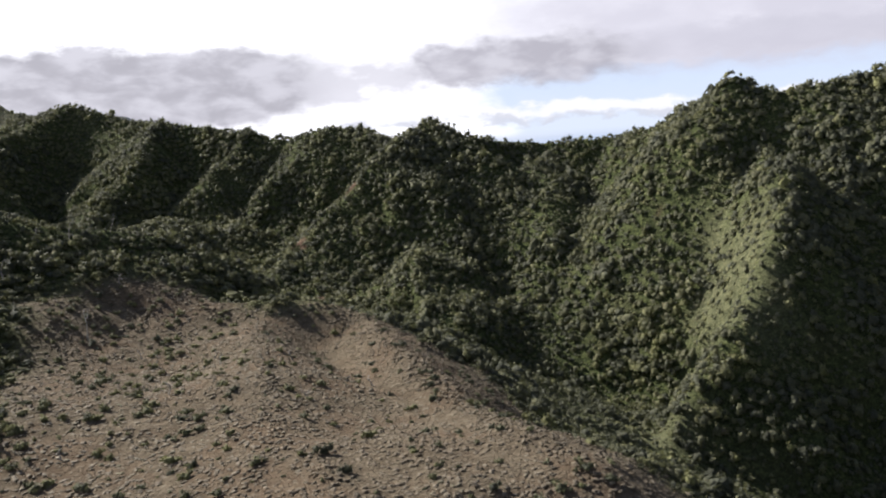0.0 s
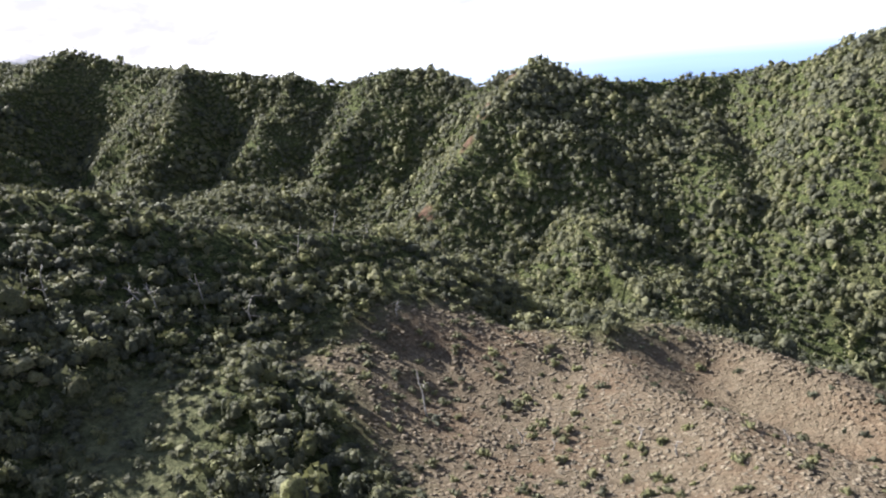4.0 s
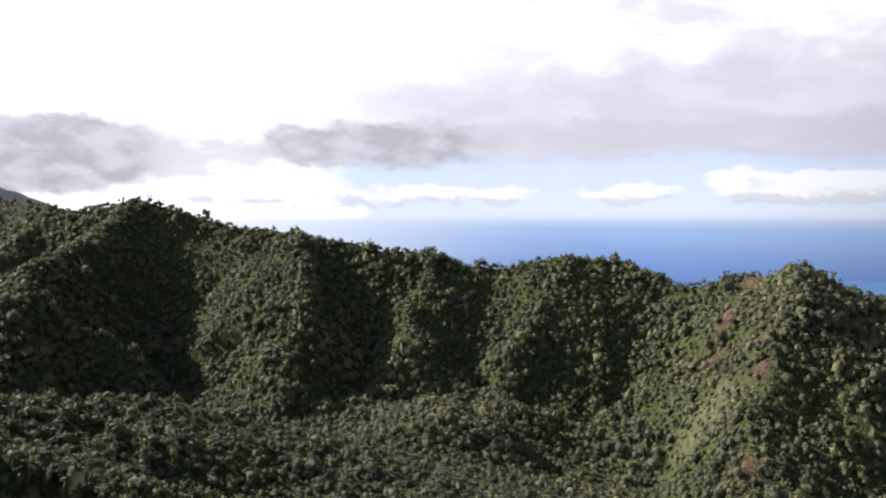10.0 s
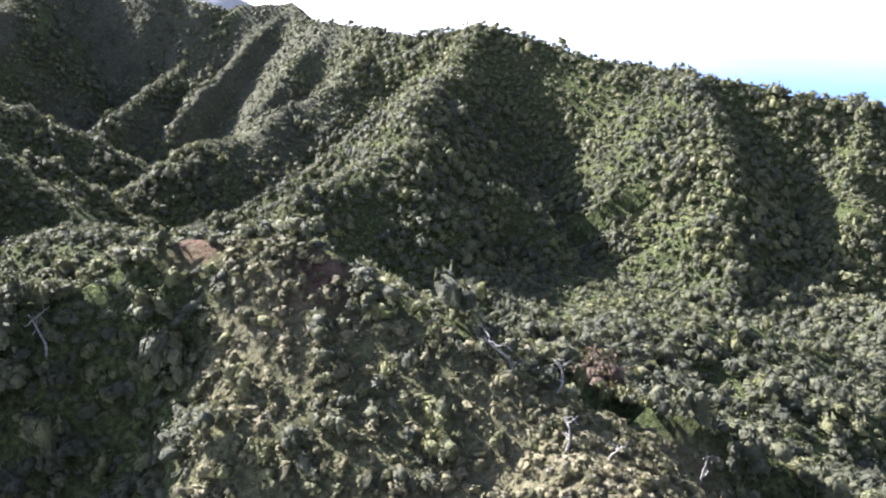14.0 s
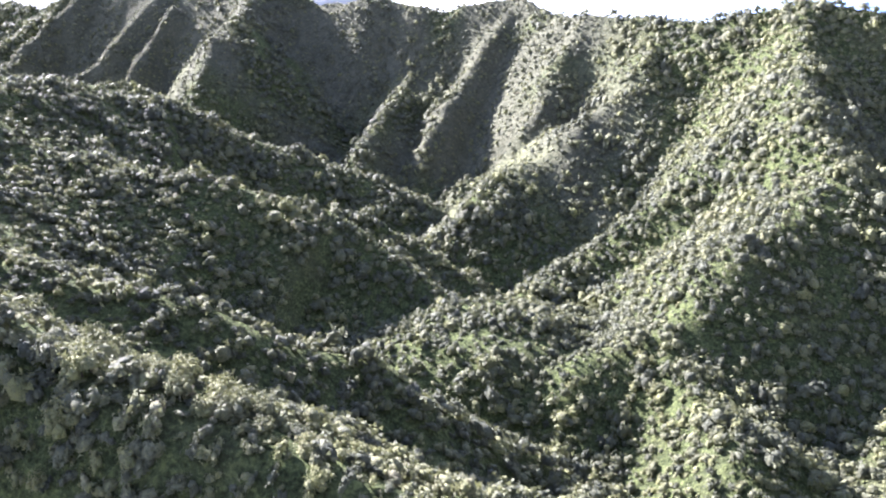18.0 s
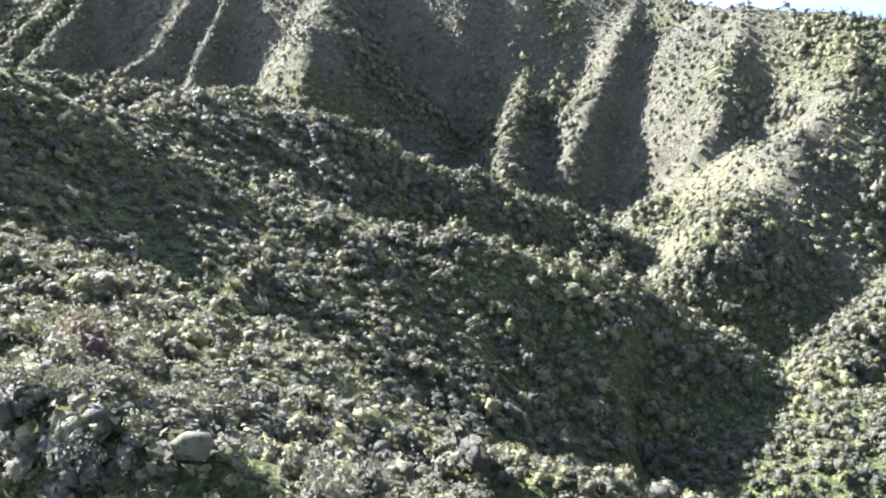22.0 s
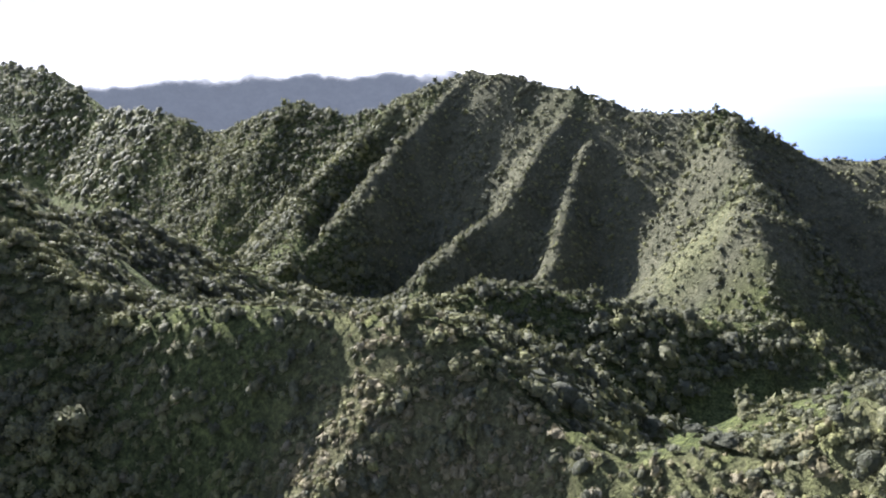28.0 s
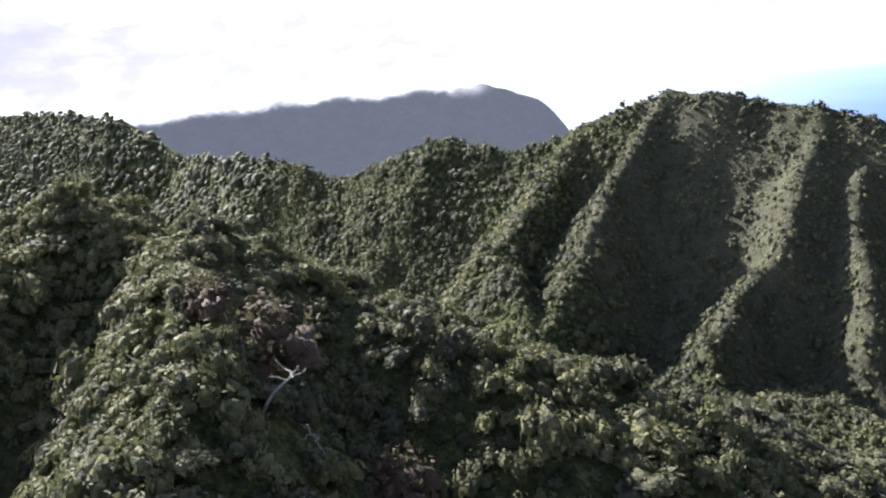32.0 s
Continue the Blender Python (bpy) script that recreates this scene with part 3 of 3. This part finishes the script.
def tree_cover(x, y):
    """Chance of a tree at a place, and how high it grows."""
    dry, green, earth, fern, scrub = zones(x, y)
    chance = (0.97 + 0.12 * wave(x, y, 26, 31)) * (1 - 0.97 * dry) * (1 - 0.3 * green) * (1 - 0.9 * earth) * (1 - 0.45 * scrub) * (1 - np.where(x > -480, 0.9, 0.6) * fern)
    tall = (0.92 + 0.2 * wave(x, y, 60, 32) + 0.32 * wave(x, y, 15, 33)) * (1 - 0.45 * np.maximum(green, dry)) * (1 - 0.45 * fern) * (1 - 0.28 * scrub)
    return chance, tall


def scatter(name, label, category, rng, x, y, z, r, h, tone, lobes, tufts, mat, prototypes=16, tuft=0.24, fine=0):
    """Crowns at places, joined into one mesh."""
    turn = rng.uniform(0, 6.28, len(x))
    kind = rng.integers(0, prototypes, len(x))
    lean_x, lean_y = 0.15 * (height(x + 1, y) - height(x - 1, y)), 0.15 * (height(x, y + 1) - height(x, y - 1))
    verts, faces, tones, start = [], [], [], 0
    for k in range(prototypes):
        shape, tri = crown_shape(rng, lobes, tufts, tuft, fine)
        s = kind == k
        c, sn = np.cos(turn[s])[:, None], np.sin(turn[s])[:, None]
        longer = rng.uniform(0.75, 1.33, (s.sum(), 1))
        u, v = shape[:, 0] * longer, shape[:, 1] / longer
        px = x[s][:, None] + r[s][:, None] * (u * c - v * sn)
        py = y[s][:, None] + r[s][:, None] * (u * sn + v * c)
        pz = z[s][:, None] + h[s][:, None] * shape[:, 2]
        pz = pz + np.clip(lean_x[s][:, None] * (px - x[s][:, None]) + lean_y[s][:, None] * (py - y[s][:, None]), -1.1 * r[s][:, None], 1.1 * r[s][:, None])
        verts.append(np.stack([px, py, pz], 2).reshape(-1, 3))
        faces.append((tri[None] + start + len(shape) * np.arange(s.sum())[:, None, None]).reshape(-1, 3))
        tones.append(np.repeat(tone[s], len(shape)))
        start += len(verts[-1])
    me = mesh_of(name, np.concatenate(verts), np.concatenate(faces), 3)
    me.polygons.foreach_set("use_smooth", np.ones(len(me.polygons), bool))
    give(me, "tone", np.concatenate(tones))
    me.materials.append(mat)
    return tagged(new(name, me), label, category, kind="stuff")


FLIGHT = [(-153.0 * k, 97.0 * k, 21.0 * k) for k in range(7)]


def overlooked(x, y, z):
    """Whether a place lies open to the flight line and ahead of it, by the lie of the land."""
    cell, x0, y0 = 5.0, -1950.0, -120.0
    if "grid" not in LAND:
        gx, gy = np.meshgrid(np.arange(x0, 460, cell), np.arange(y0, 1900, cell))
        LAND["grid"] = height(gx, gy)
    grid = LAND["grid"]
    seen = np.zeros(len(x), bool)
    for ex, ey, ez in FLIGHT:
        way = np.degrees(np.arctan2(x - ex, y - ey))
        todo = np.flatnonzero(~seen & (way > -52) & (way < 42))
        clear = np.ones(len(todo), bool)
        for f in np.linspace(0.03, 0.97, 44) ** 1.3:
            px, py, pz = x[todo] + f * (ex - x[todo]), y[todo] + f * (ey - y[todo]), z[todo] + 5 + f * (ez - z[todo] - 5)
            i = np.clip(((py - y0) / cell).round().astype(int), 0, grid.shape[0] - 1)
            j = np.clip(((px - x0) / cell).round().astype(int), 0, grid.shape[1] - 1)
            clear &= pz > grid[i, j] - 2
        seen[todo[clear]] = True
    return seen


LAND = {}


def lattice_points(rng, x0, x1, y0, y1, cell):
    gx, gy = np.meshgrid(np.arange(x0, x1, cell), np.arange(y0, y1, cell))
    return [(a + rng.uniform(-0.5, 0.5, a.shape) * cell).ravel() for a in (gx, gy)]


def forest(name, label, cell, near, far, lobes, tufts, tuft, seed, x0=-1200, x1=330, y0=20, y1=1260, pick=None):
    """Trees on a loose lattice, between two distances from the flight line."""
    rng = np.random.default_rng(seed)
    x, y = lattice_points(rng, x0, x1, y0, y1, cell * 0.8)
    off = (y + 0.633 * x) * 0.845
    keep = (off > np.where((x < -840) & (near > 28) & (far < 120), 78, near)) & (off < far)
    x, y = x[keep], y[keep]
    main = RIDGES["main_east"][2] + RIDGES["main_west"][2][1:] + RIDGES["far"][2][1:]
    d, _, side = to_crest(main, x, y)
    keep = ~((side < 0) & (d > 12))
    x, y = x[keep], y[keep]
    chance, tall = tree_cover(x, y)
    keep = rng.uniform(size=len(x)) < chance
    x, y, tall, chance = x[keep], y[keep], tall[keep], chance[keep]
    z = height(x, y)
    steep = np.sqrt(1 + ((height(x + 2, y) - z) / 2) ** 2 + ((height(x, y + 2) - z) / 2) ** 2)
    away = (0.535 * (height(x + 2, y) - z) + 0.845 * (height(x, y + 2) - z)) / 2
    keep = (rng.uniform(size=len(x)) < 0.92 * np.clip(steep, 1, 1.6)) & (away > -(np.maximum(-0.14 * x - z, 10)) / np.maximum((y + 0.633 * x) * 0.845, 20) - 0.36)
    if near > 0:
        keep &= overlooked(x, y, z)
    x, y, z, tall = x[keep], y[keep], z[keep], tall[keep]
    fern = zones(x, y)[3]
    r = cell * 0.95 * (0.36 + 0.72 * rng.uniform(size=len(x)) ** 1.7 + 0.45 * (rng.uniform(size=len(x)) < 0.05)) * np.clip(tall, 0.4, 1.3)
    h = r * (rng.uniform(0.7, 1.4, len(x)) if far < 120 else rng.uniform(0.6, 1.25, len(x)))
    z = z + np.where(far < 120, 0.1, 0.3) * r * np.sqrt(np.maximum(steep[keep] ** 2 - 1, 0)) + 0.35 * r * rng.uniform(-0.6, 1.2, len(x)) ** 2 * np.clip(tall, 0, 1)
    tone = np.clip(0.38 + (0.2 if far < 220 else 0.15) * rng.normal(size=len(x)) + 0.3 * (rng.uniform(size=len(x)) < 0.07) + 0.16 * wave(x, y, 45, 41) + 0.12 * wave(x, y, 13, 42) + 0.3 * fern * rng.uniform(size=len(x)) + (0.2 if tufts > 100 else 0.0), 0, 1)
    single = np.zeros(len(x), bool)
    if pick is not None:
        single = pick(x, y) & (r > 1.5)
        single[np.flatnonzero(single)[SINGLE_TREES:]] = False
        for i in np.flatnonzero(single):
            STANDING.append((x[i], y[i], z[i] - 0.3, r[i], h[i], tone[i]))
    s = ~single
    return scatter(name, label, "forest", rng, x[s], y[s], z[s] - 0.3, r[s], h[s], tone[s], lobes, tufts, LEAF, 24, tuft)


def near_stretch(x, y):
    """The crests that the flight line passes closest."""
    d, _, _ = to_crest(RIDGES["P"][2], x, y)
    off = (y + 0.633 * x) * 0.845
    a = (d < 26) & (off > 55) & (off < 105)
    return a & (lattice(np.floor(x * 7), np.floor(y * 7), 5) < 0.32)


STANDING, SINGLE_TREES = [], 300
forest("crest_forest", "leafy yellow-green and grey-green trees on the nearest crest", 2.4, 12, 78, 4, 130, 0.14, 6, x1=-840)
forest("forest", "dense dark green scrub forest on the near slopes", 2.9, 30, 115, 3, 56, 0.16, 1, pick=near_stretch)
forest("slope_forest", "dark green forest on the slopes and plateau", 3.15, 115, 210, 2, 36, 0.19, 5)
forest("valley_forest", "dark green forest on the valley sides", 3.3, 210, 370, 1, 25, 0.225, 2)
forest("ridge_forest", "dark forest on the high ridge and its spurs", 3.35, 370, 1400, 1, 14, 0.28, 3)
forest("lower_forest", "dark green forest on the lower outer slopes", 8.0, -330, 12, 1, 8, 0.3, 7, x0=-820, y0=-60)
forest("hill_forest", "dark forest on the far hills", 6.5, 330, 2400, 1, 4, 0.25, 4, -1900, -1200, 900, 1800)


def dry_cover(name, label, cell, low, high, lobes, chance, seed, mat, flat):
    """Tussocks and shrubs on the dry knoll."""
    rng = np.random.default_rng(seed)
    x, y = lattice_points(rng, -130, 90, 50, 300, cell)
    dry = zones(x, y)[0]
    keep = (rng.uniform(size=len(x)) < chance) & (dry > rng.uniform(0.2, 0.9, len(x)))
    x, y = x[keep], y[keep]
    r = rng.uniform(low, high, len(x))
    tone = np.clip(0.5 + 0.12 * rng.normal(size=len(x)) + 0.35 * wave(x, y, 24, 47), 0, 1)
    if mat is LEAF:
        near = rng.uniform(size=len(x)) < np.where(x + 0.28 * (y - 170) < -48, 1.0, 0.4)
        x, y, r, tone = x[near], y[near], r[near], tone[near]
    return scatter(name, label, "grass" if mat is STRAW else "shrub", rng, x, y, height(x, y) - 0.1, r, r * flat, tone, lobes, 6 if lobes == 1 else 30, mat, 8)


STRAW = leaf_material("dry grass", (0.0, (0.13, 0.09, 0.058)), (0.4, (0.20, 0.16, 0.112)), (0.75, (0.29, 0.245, 0.18)), (1.0, (0.23, 0.22, 0.125)))
dry_cover("dry_grass", "pale brown tussock grass on the knoll", 1.25, 0.4, 1.0, 1, 0.85, 11, STRAW, 0.3)


def cliff_cover():
    """Low brown fern and scrub over the steep faces below the crests."""
    rng = np.random.default_rng(21)
    x, y = lattice_points(rng, -850, -310, 330, 640, 1.2)
    fern = zones(x, y)[3]
    keep = (fern > rng.uniform(0.15, 0.7, len(x))) & ((y + 0.633 * x) * 0.845 > 15)
    x, y = x[keep], y[keep]
    r = 0.45 + 1.1 * rng.uniform(size=len(x)) ** 2
    tone = np.clip(0.62 + 0.2 * rng.normal(size=len(x)) + 0.3 * wave(x, y, 14, 48), 0, 1)
    return scatter("fern_scrub", "brown and olive fern scrub on steep faces", "shrub", rng, x, y, height(x, y) - 0.15, r, r * 0.75, tone, 1, 12, FERN, 8, 0.34)


def low_scrub(name, label, cell, x0, x1, y0, y1, where, low, high, seed, mat):
    """Low bushes wherever the cover asks for them."""
    rng = np.random.default_rng(seed)
    x, y = lattice_points(rng, x0, x1, y0, y1, cell)
    chance = where(x, y)
    keep = rng.uniform(size=len(x)) < chance
    x, y = x[keep], y[keep]
    r = low + (high - low) * rng.uniform(size=len(x)) ** 2
    tone = np.clip(0.55 + 0.2 * rng.normal(size=len(x)) + 0.2 * wave(x, y, 18, 49), 0, 1)
    return scatter(name, label, "shrub", rng, x, y, height(x, y) - 0.1, r, 0.75 * r, tone, 1, 9, mat, 10, 0.34)


def open_slopes(x, y):
    _, green, earth, _, scrub = zones(x, y)
    return np.maximum(green, 0.5 * scrub) * (1 - earth) * 0.75


def steep_banks(x, y):
    off = (y + 0.633 * x) * 0.845
    lift_x, lift_y = (height(x + 2, y) - height(x - 2, y)) / 4, (height(x, y + 2) - height(x, y - 2)) / 4
    facing = 0.535 * lift_x + 0.845 * lift_y
    return step(np.hypot(lift_x, lift_y), 0.85, 1.1) * (off > 22) * (off < 215) * (facing > -0.4) * 0.8


FERN = leaf_material("fern scrub", (0.0, (0.055, 0.062, 0.034)), (0.4, (0.155, 0.15, 0.075)), (0.7, (0.25, 0.22, 0.125)), (1.0, (0.29, 0.265, 0.19)))
cliff_cover()
low_scrub("slope_shrubs", "small pale green shrubs on open grassy slopes", 2.6, -980, 180, 200, 1130, open_slopes, 0.5, 1.7, 31, LEAF)
low_scrub("bank_shrubs", "low dark bushes clinging to steep banks", 2.5, -1010, -250, 330, 860, steep_banks, 0.7, 1.6, 32, LEAF)
dry_cover("shrubs", "low green shrubs scattered over dry grass", 3.2, 0.4, 1.5, 4, 0.4, 12, LEAF, 1.0)



# ---- single trees on the nearest crests ----
def tube(points, radii, sides=6):
    """A tapering limb along points."""
    pts = [Vector(p) for p in points]
    verts, faces = [], []
    for i, p in enumerate(pts):
        way = (pts[min(i + 1, len(pts) - 1)] - pts[max(i - 1, 0)]).normalized()
        u = way.cross(Vector((0.31, 0.87, 0.38))).normalized()
        v = way.cross(u)
        for k in range(sides):
            t = 2 * math.pi * k / sides
            verts.append(p + float(radii[i]) * (math.cos(t) * u + math.sin(t) * v))
    for i in range(len(pts) - 1):
        for k in range(sides):
            faces.append((i * sides + k, i * sides + (k + 1) % sides, (i + 1) * sides + (k + 1) % sides, (i + 1) * sides + k))
    return verts, faces


def limbs_mesh(name, limbs, mat, sides=6):
    verts, faces = [], []
    for points, radii in limbs:
        v, f = tube(points, radii, sides)
        faces += [tuple(i + len(verts) for i in q) for q in f]
        verts += v
    me = mesh_of(name, np.array([tuple(v) for v in verts]), np.array(faces), 4)
    me.polygons.foreach_set("use_smooth", np.ones(len(faces), bool))
    me.materials.append(mat)
    return me


def bark_material(name, dark, light):
    m, g, out = material(name)
    p = position(g)
    n = g.noise(p, 3.0, 5, 0.65)
    surface(g, out, g.ramp(n, (0.35, dark), (0.65, light)), 0.9, n, 0.6, 0.05)
    return m


BARK = bark_material("brown bark", (0.05, 0.04, 0.03), (0.14, 0.12, 0.09))
SNAG = bark_material("weathered grey wood", (0.16, 0.15, 0.14), (0.42, 0.40, 0.37))


def bend(rng, start, way, length, steps, wild):
    pts, p, d = [Vector(start)], Vector(start), Vector(way).normalized()
    for _ in range(steps):
        d = (d + Vector(rng.normal(size=3)) * wild).normalized()
        p = p + d * (length / steps)
        pts.append(p.copy())
    return pts


def part(name, me, parent, label=""):
    ob = new(name, me)
    ob.parent = parent
    return tagged(ob, label) if label else ob


def make_tree(rng, k):
    """One tree of unit crown radius: trunk with limbs, and a crown of leaf clumps."""
    limbs = []
    trunk = bend(rng, (0, 0, -0.2), (rng.uniform(-0.15, 0.15), rng.uniform(-0.15, 0.15), 1), 0.95, 5, 0.12)
    limbs.append((trunk, np.linspace(0.075, 0.03, 6)))
    for j in range(5):
        a = j * 1.26 + rng.uniform(-0.4, 0.4)
        at = trunk[2 + j % 3]
        limbs.append((bend(rng, at, (math.cos(a), math.sin(a), 0.7), 0.62, 4, 0.2), np.linspace(0.035, 0.01, 5)))
    base = new("tree")
    part("trunk", limbs_mesh("trunk", limbs, BARK), base, "brown branching trunk")
    shape, tri = crown_shape(rng, 9)
    cards = leaf_cards(rng, 330, 0.09)
    quads = np.arange(len(cards)).reshape(-1, 4) + len(shape)
    tri = np.concatenate([tri, quads[:, :3], quads[:, [0, 2, 3]]])
    me = mesh_of("crown", np.concatenate([shape, cards]), tri, 3)
    me.polygons.foreach_set("use_smooth", np.ones(len(tri), bool))
    give(me, "tone", np.full(len(shape) + len(cards), 0.22 + 0.11 * k))
    me.materials.append(LEAF)
    part("crown", me, base)
    return base


def plant_trees():
    rng = np.random.default_rng(77)
    words = ("dark green leafy", "deep green rounded", "dull green spreading", "olive green bushy", "grey-green wind-bent", "pale grey-leaved", "yellow-green leafy")
    made = [tagged(make_tree(rng, k), words[k] + " tree on a steep forested crest", "tree", "trees on the near crests") for k in range(7)]
    firsts = {}
    for x, y, z, r, h, tone in STANDING:
        k = int(np.clip(round((tone - 0.22) / 0.11), 0, 6))
        m = Matrix.LocRotScale((x, y, z), Euler((0, 0, rng.uniform(0, 6.28))), (r * 1.05, r * 1.05, h * 1.05))
        if k in firsts:
            copy_thing(made[k], m)
        else:
            firsts[k] = m
    for k in range(7):
        if k in firsts:
            made[k].matrix_basis = firsts[k]
        else:
            for o in (*made[k].children, made[k]):
                bpy.data.objects.remove(o)


plant_trees()


def plant_rust_bushes():
    """Bushes with dry reddish-brown leaves among the green."""
    rng = np.random.default_rng(9)
    mat = leaf_material("dry brown leaves", (0.0, (0.075, 0.05, 0.036)), (0.5, (0.145, 0.102, 0.072)), (1.0, (0.22, 0.165, 0.115)))
    first = None
    for x, y, r in ((-951, 643, 2.6), (-947, 645, 1.8), (-936, 641, 1.6), (-585, 470, 2.0), (-716, 566, 1.9), (-345, 402, 1.8), (-655, 498, 1.7)):
        m = Matrix.LocRotScale((x, y, float(height([x], [y])[0])), Euler((0, 0, rng.uniform(0, 6.28))), (r, r, r))
        if first is None:
            first = make_tree(rng, 3)
            for o in first.children:
                if o.name.startswith("crown"):
                    o.data.materials[0] = mat
            tagged(first, "reddish-brown bush with dry leaves among green trees", "bush", "rust-brown bushes")
            first.matrix_basis = m
        else:
            copy_thing(first, m)


plant_rust_bushes()


# ---- bare dead trees ----
def make_snag(rng, tall, branches):
    base = new("dead_tree")
    trunk = bend(rng, (0, 0, -0.4), (rng.uniform(-0.3, 0.3), rng.uniform(-0.3, 0.3), 1), tall, 7, 0.16)
    part("trunk", limbs_mesh("trunk", [(trunk, np.linspace(0.21, 0.07, 8))], SNAG), base)
    for j in range(branches):
        at = trunk[rng.integers(3, 8)]
        a = rng.uniform(0, 6.28)
        first = bend(rng, at, (math.cos(a), math.sin(a), 0.5), tall * rng.uniform(0.25, 0.5), 5, 0.35)
        twig = bend(rng, first[3], (math.cos(a + 1), math.sin(a + 1), 0.8), tall * 0.2, 4, 0.4)
        part("branch", limbs_mesh("branch", [(first, np.linspace(0.09, 0.025, 6)), (twig, np.linspace(0.05, 0.015, 5))], SNAG, 5), base)
    return base


def stand_snags():
    rng = np.random.default_rng(5)
    kinds = [(7.5, 3), (6.0, 4), (8.5, 2), (5.0, 5), (3.2, 4)]
    made = [make_snag(rng, *k) for k in kinds]
    places = [(-173, 240), (-161, 242), (-154, 246), (-142, 257), (-137, 253), (-166, 248), (-121, 298), (-112, 305), (-175, 236), (-158, 249), (-147, 256), (-106, 264), (-129, 283), (-138, 278), (-102, 228)]
    low = [(-80, 218), (-72, 144), (-85, 221), (-64, 217), (-41, 206), (-32, 174), (-63, 177), (-60, 208), (-20, 195)]
    crest = [(-348, 370), (-353, 369), (-358, 382), (-333, 387), (-944, 636), (-940, 638), (-416, 383), (-353, 381), (-670, 489), (-336, 449), (-604, 588)]
    used = set()
    for group, spots, ids in (("dead trees among the dark forest", places, (0, 1, 2, 3)), ("dead stumps on the dry knoll", low, (4,)), ("dead trees on the crests", crest, (1, 3))):
        for i, (x, y) in enumerate(spots):
            k = ids[i % len(ids)]
            s = rng.uniform(0.85, 1.15)
            m = Matrix.LocRotScale((x, y, float(height([x], [y])[0])), Euler((rng.uniform(-0.2, 0.2), rng.uniform(-0.2, 0.2), rng.uniform(0, 6.28))), (s, s, s))
            if k in used:
                ob = copy_thing(made[k], m)
            else:
                ob, _ = made[k], used.add(k)
                ob.matrix_basis = m
            tagged(ob, "bare weathered grey " + ("trunk standing in dry brown grass" if k == 4 else "dead tree with crooked branches"), "dead tree", group)


stand_snags()


# ---- the great mountain across the valleys, in cloud ----
def build_mountain():
    crest = ((-3109, 2772, 190), (-2860, 2996, 175), (-2537, 3224, 160), (-2276, 3367, 155), (-2068, 3459, 140), (-1683, 3584, 112), (-1560, 3610, 120), (-1498, 3626, 150), (-1429, 3638, 117), (-1300, 3657, 96), (-1198, 3668, 36), (-1096, 3675, -83), (-998, 3679, -198), (-880, 3690, -330), (-780, 3700, -440))
    x, y = [a.ravel() for a in np.meshgrid(np.arange(-3300, -700, 18.0), np.arange(2500, 4300, 22.0))]
    d, z, _ = to_crest(crest, x + 40 * wave(x, y, 160, 61), y)
    z = z - 1.05 * d + 14 * wave(x, y, 70, 62) * step(d, 0, 90) + 10 * wave(x, y * 0.3, 35, 63) * step(d, 0, 60) + 4 * wave(x, y, 25, 64)
    z = np.maximum(z, -480)
    nx, ny = len(np.arange(-3300, -700, 18.0)), len(np.arange(2500, 4300, 22.0))
    i = (np.arange(ny - 1)[:, None] * nx + np.arange(nx - 1)[None]).ravel()
    me = mesh_of("mountain", np.stack([x, y, z], 1), np.stack([i, i + 1, i + nx + 1, i + nx], 1), 4)
    me.polygons.foreach_set("use_smooth", np.ones(len(i), bool))
    m, g, out = material("slopes with painted haze")
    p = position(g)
    # distance haze is painted in: blue-grey base colour plus a faint glow
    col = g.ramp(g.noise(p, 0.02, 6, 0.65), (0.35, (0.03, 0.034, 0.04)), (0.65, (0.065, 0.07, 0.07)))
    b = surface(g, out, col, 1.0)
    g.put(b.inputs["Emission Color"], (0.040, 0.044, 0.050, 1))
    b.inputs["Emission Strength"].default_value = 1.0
    # cloud on the summit imitated by slopes turning transparent with height
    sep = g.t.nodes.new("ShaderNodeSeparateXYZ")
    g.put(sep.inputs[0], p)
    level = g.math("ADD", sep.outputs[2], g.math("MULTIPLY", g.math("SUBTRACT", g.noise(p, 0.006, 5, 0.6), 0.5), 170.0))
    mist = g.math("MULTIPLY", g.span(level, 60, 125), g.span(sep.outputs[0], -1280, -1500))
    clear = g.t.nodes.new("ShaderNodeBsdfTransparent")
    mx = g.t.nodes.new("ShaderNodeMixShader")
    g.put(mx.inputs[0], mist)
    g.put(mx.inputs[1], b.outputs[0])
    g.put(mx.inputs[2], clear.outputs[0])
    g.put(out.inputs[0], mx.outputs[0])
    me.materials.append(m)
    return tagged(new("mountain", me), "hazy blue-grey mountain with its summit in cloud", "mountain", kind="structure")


build_mountain()

# ---- the sea, far below ----
w = 4900.0
me = mesh_of("water", np.array([(-w, -w, -430), (w, -w, -430), (w, w, -430), (-w, w, -430)]), np.array([[0, 1, 2, 3]]), 4)
m, g, out = material("sea water")
b = surface(g, out, (0.05, 0.12, 0.27, 1), 0.7, g.noise(position(g), 0.05, 4), 0.3, 2.0)
me.materials.append(m)
tagged(new("water", me), "deep blue open sea below the mountains", "sea", kind="structure")
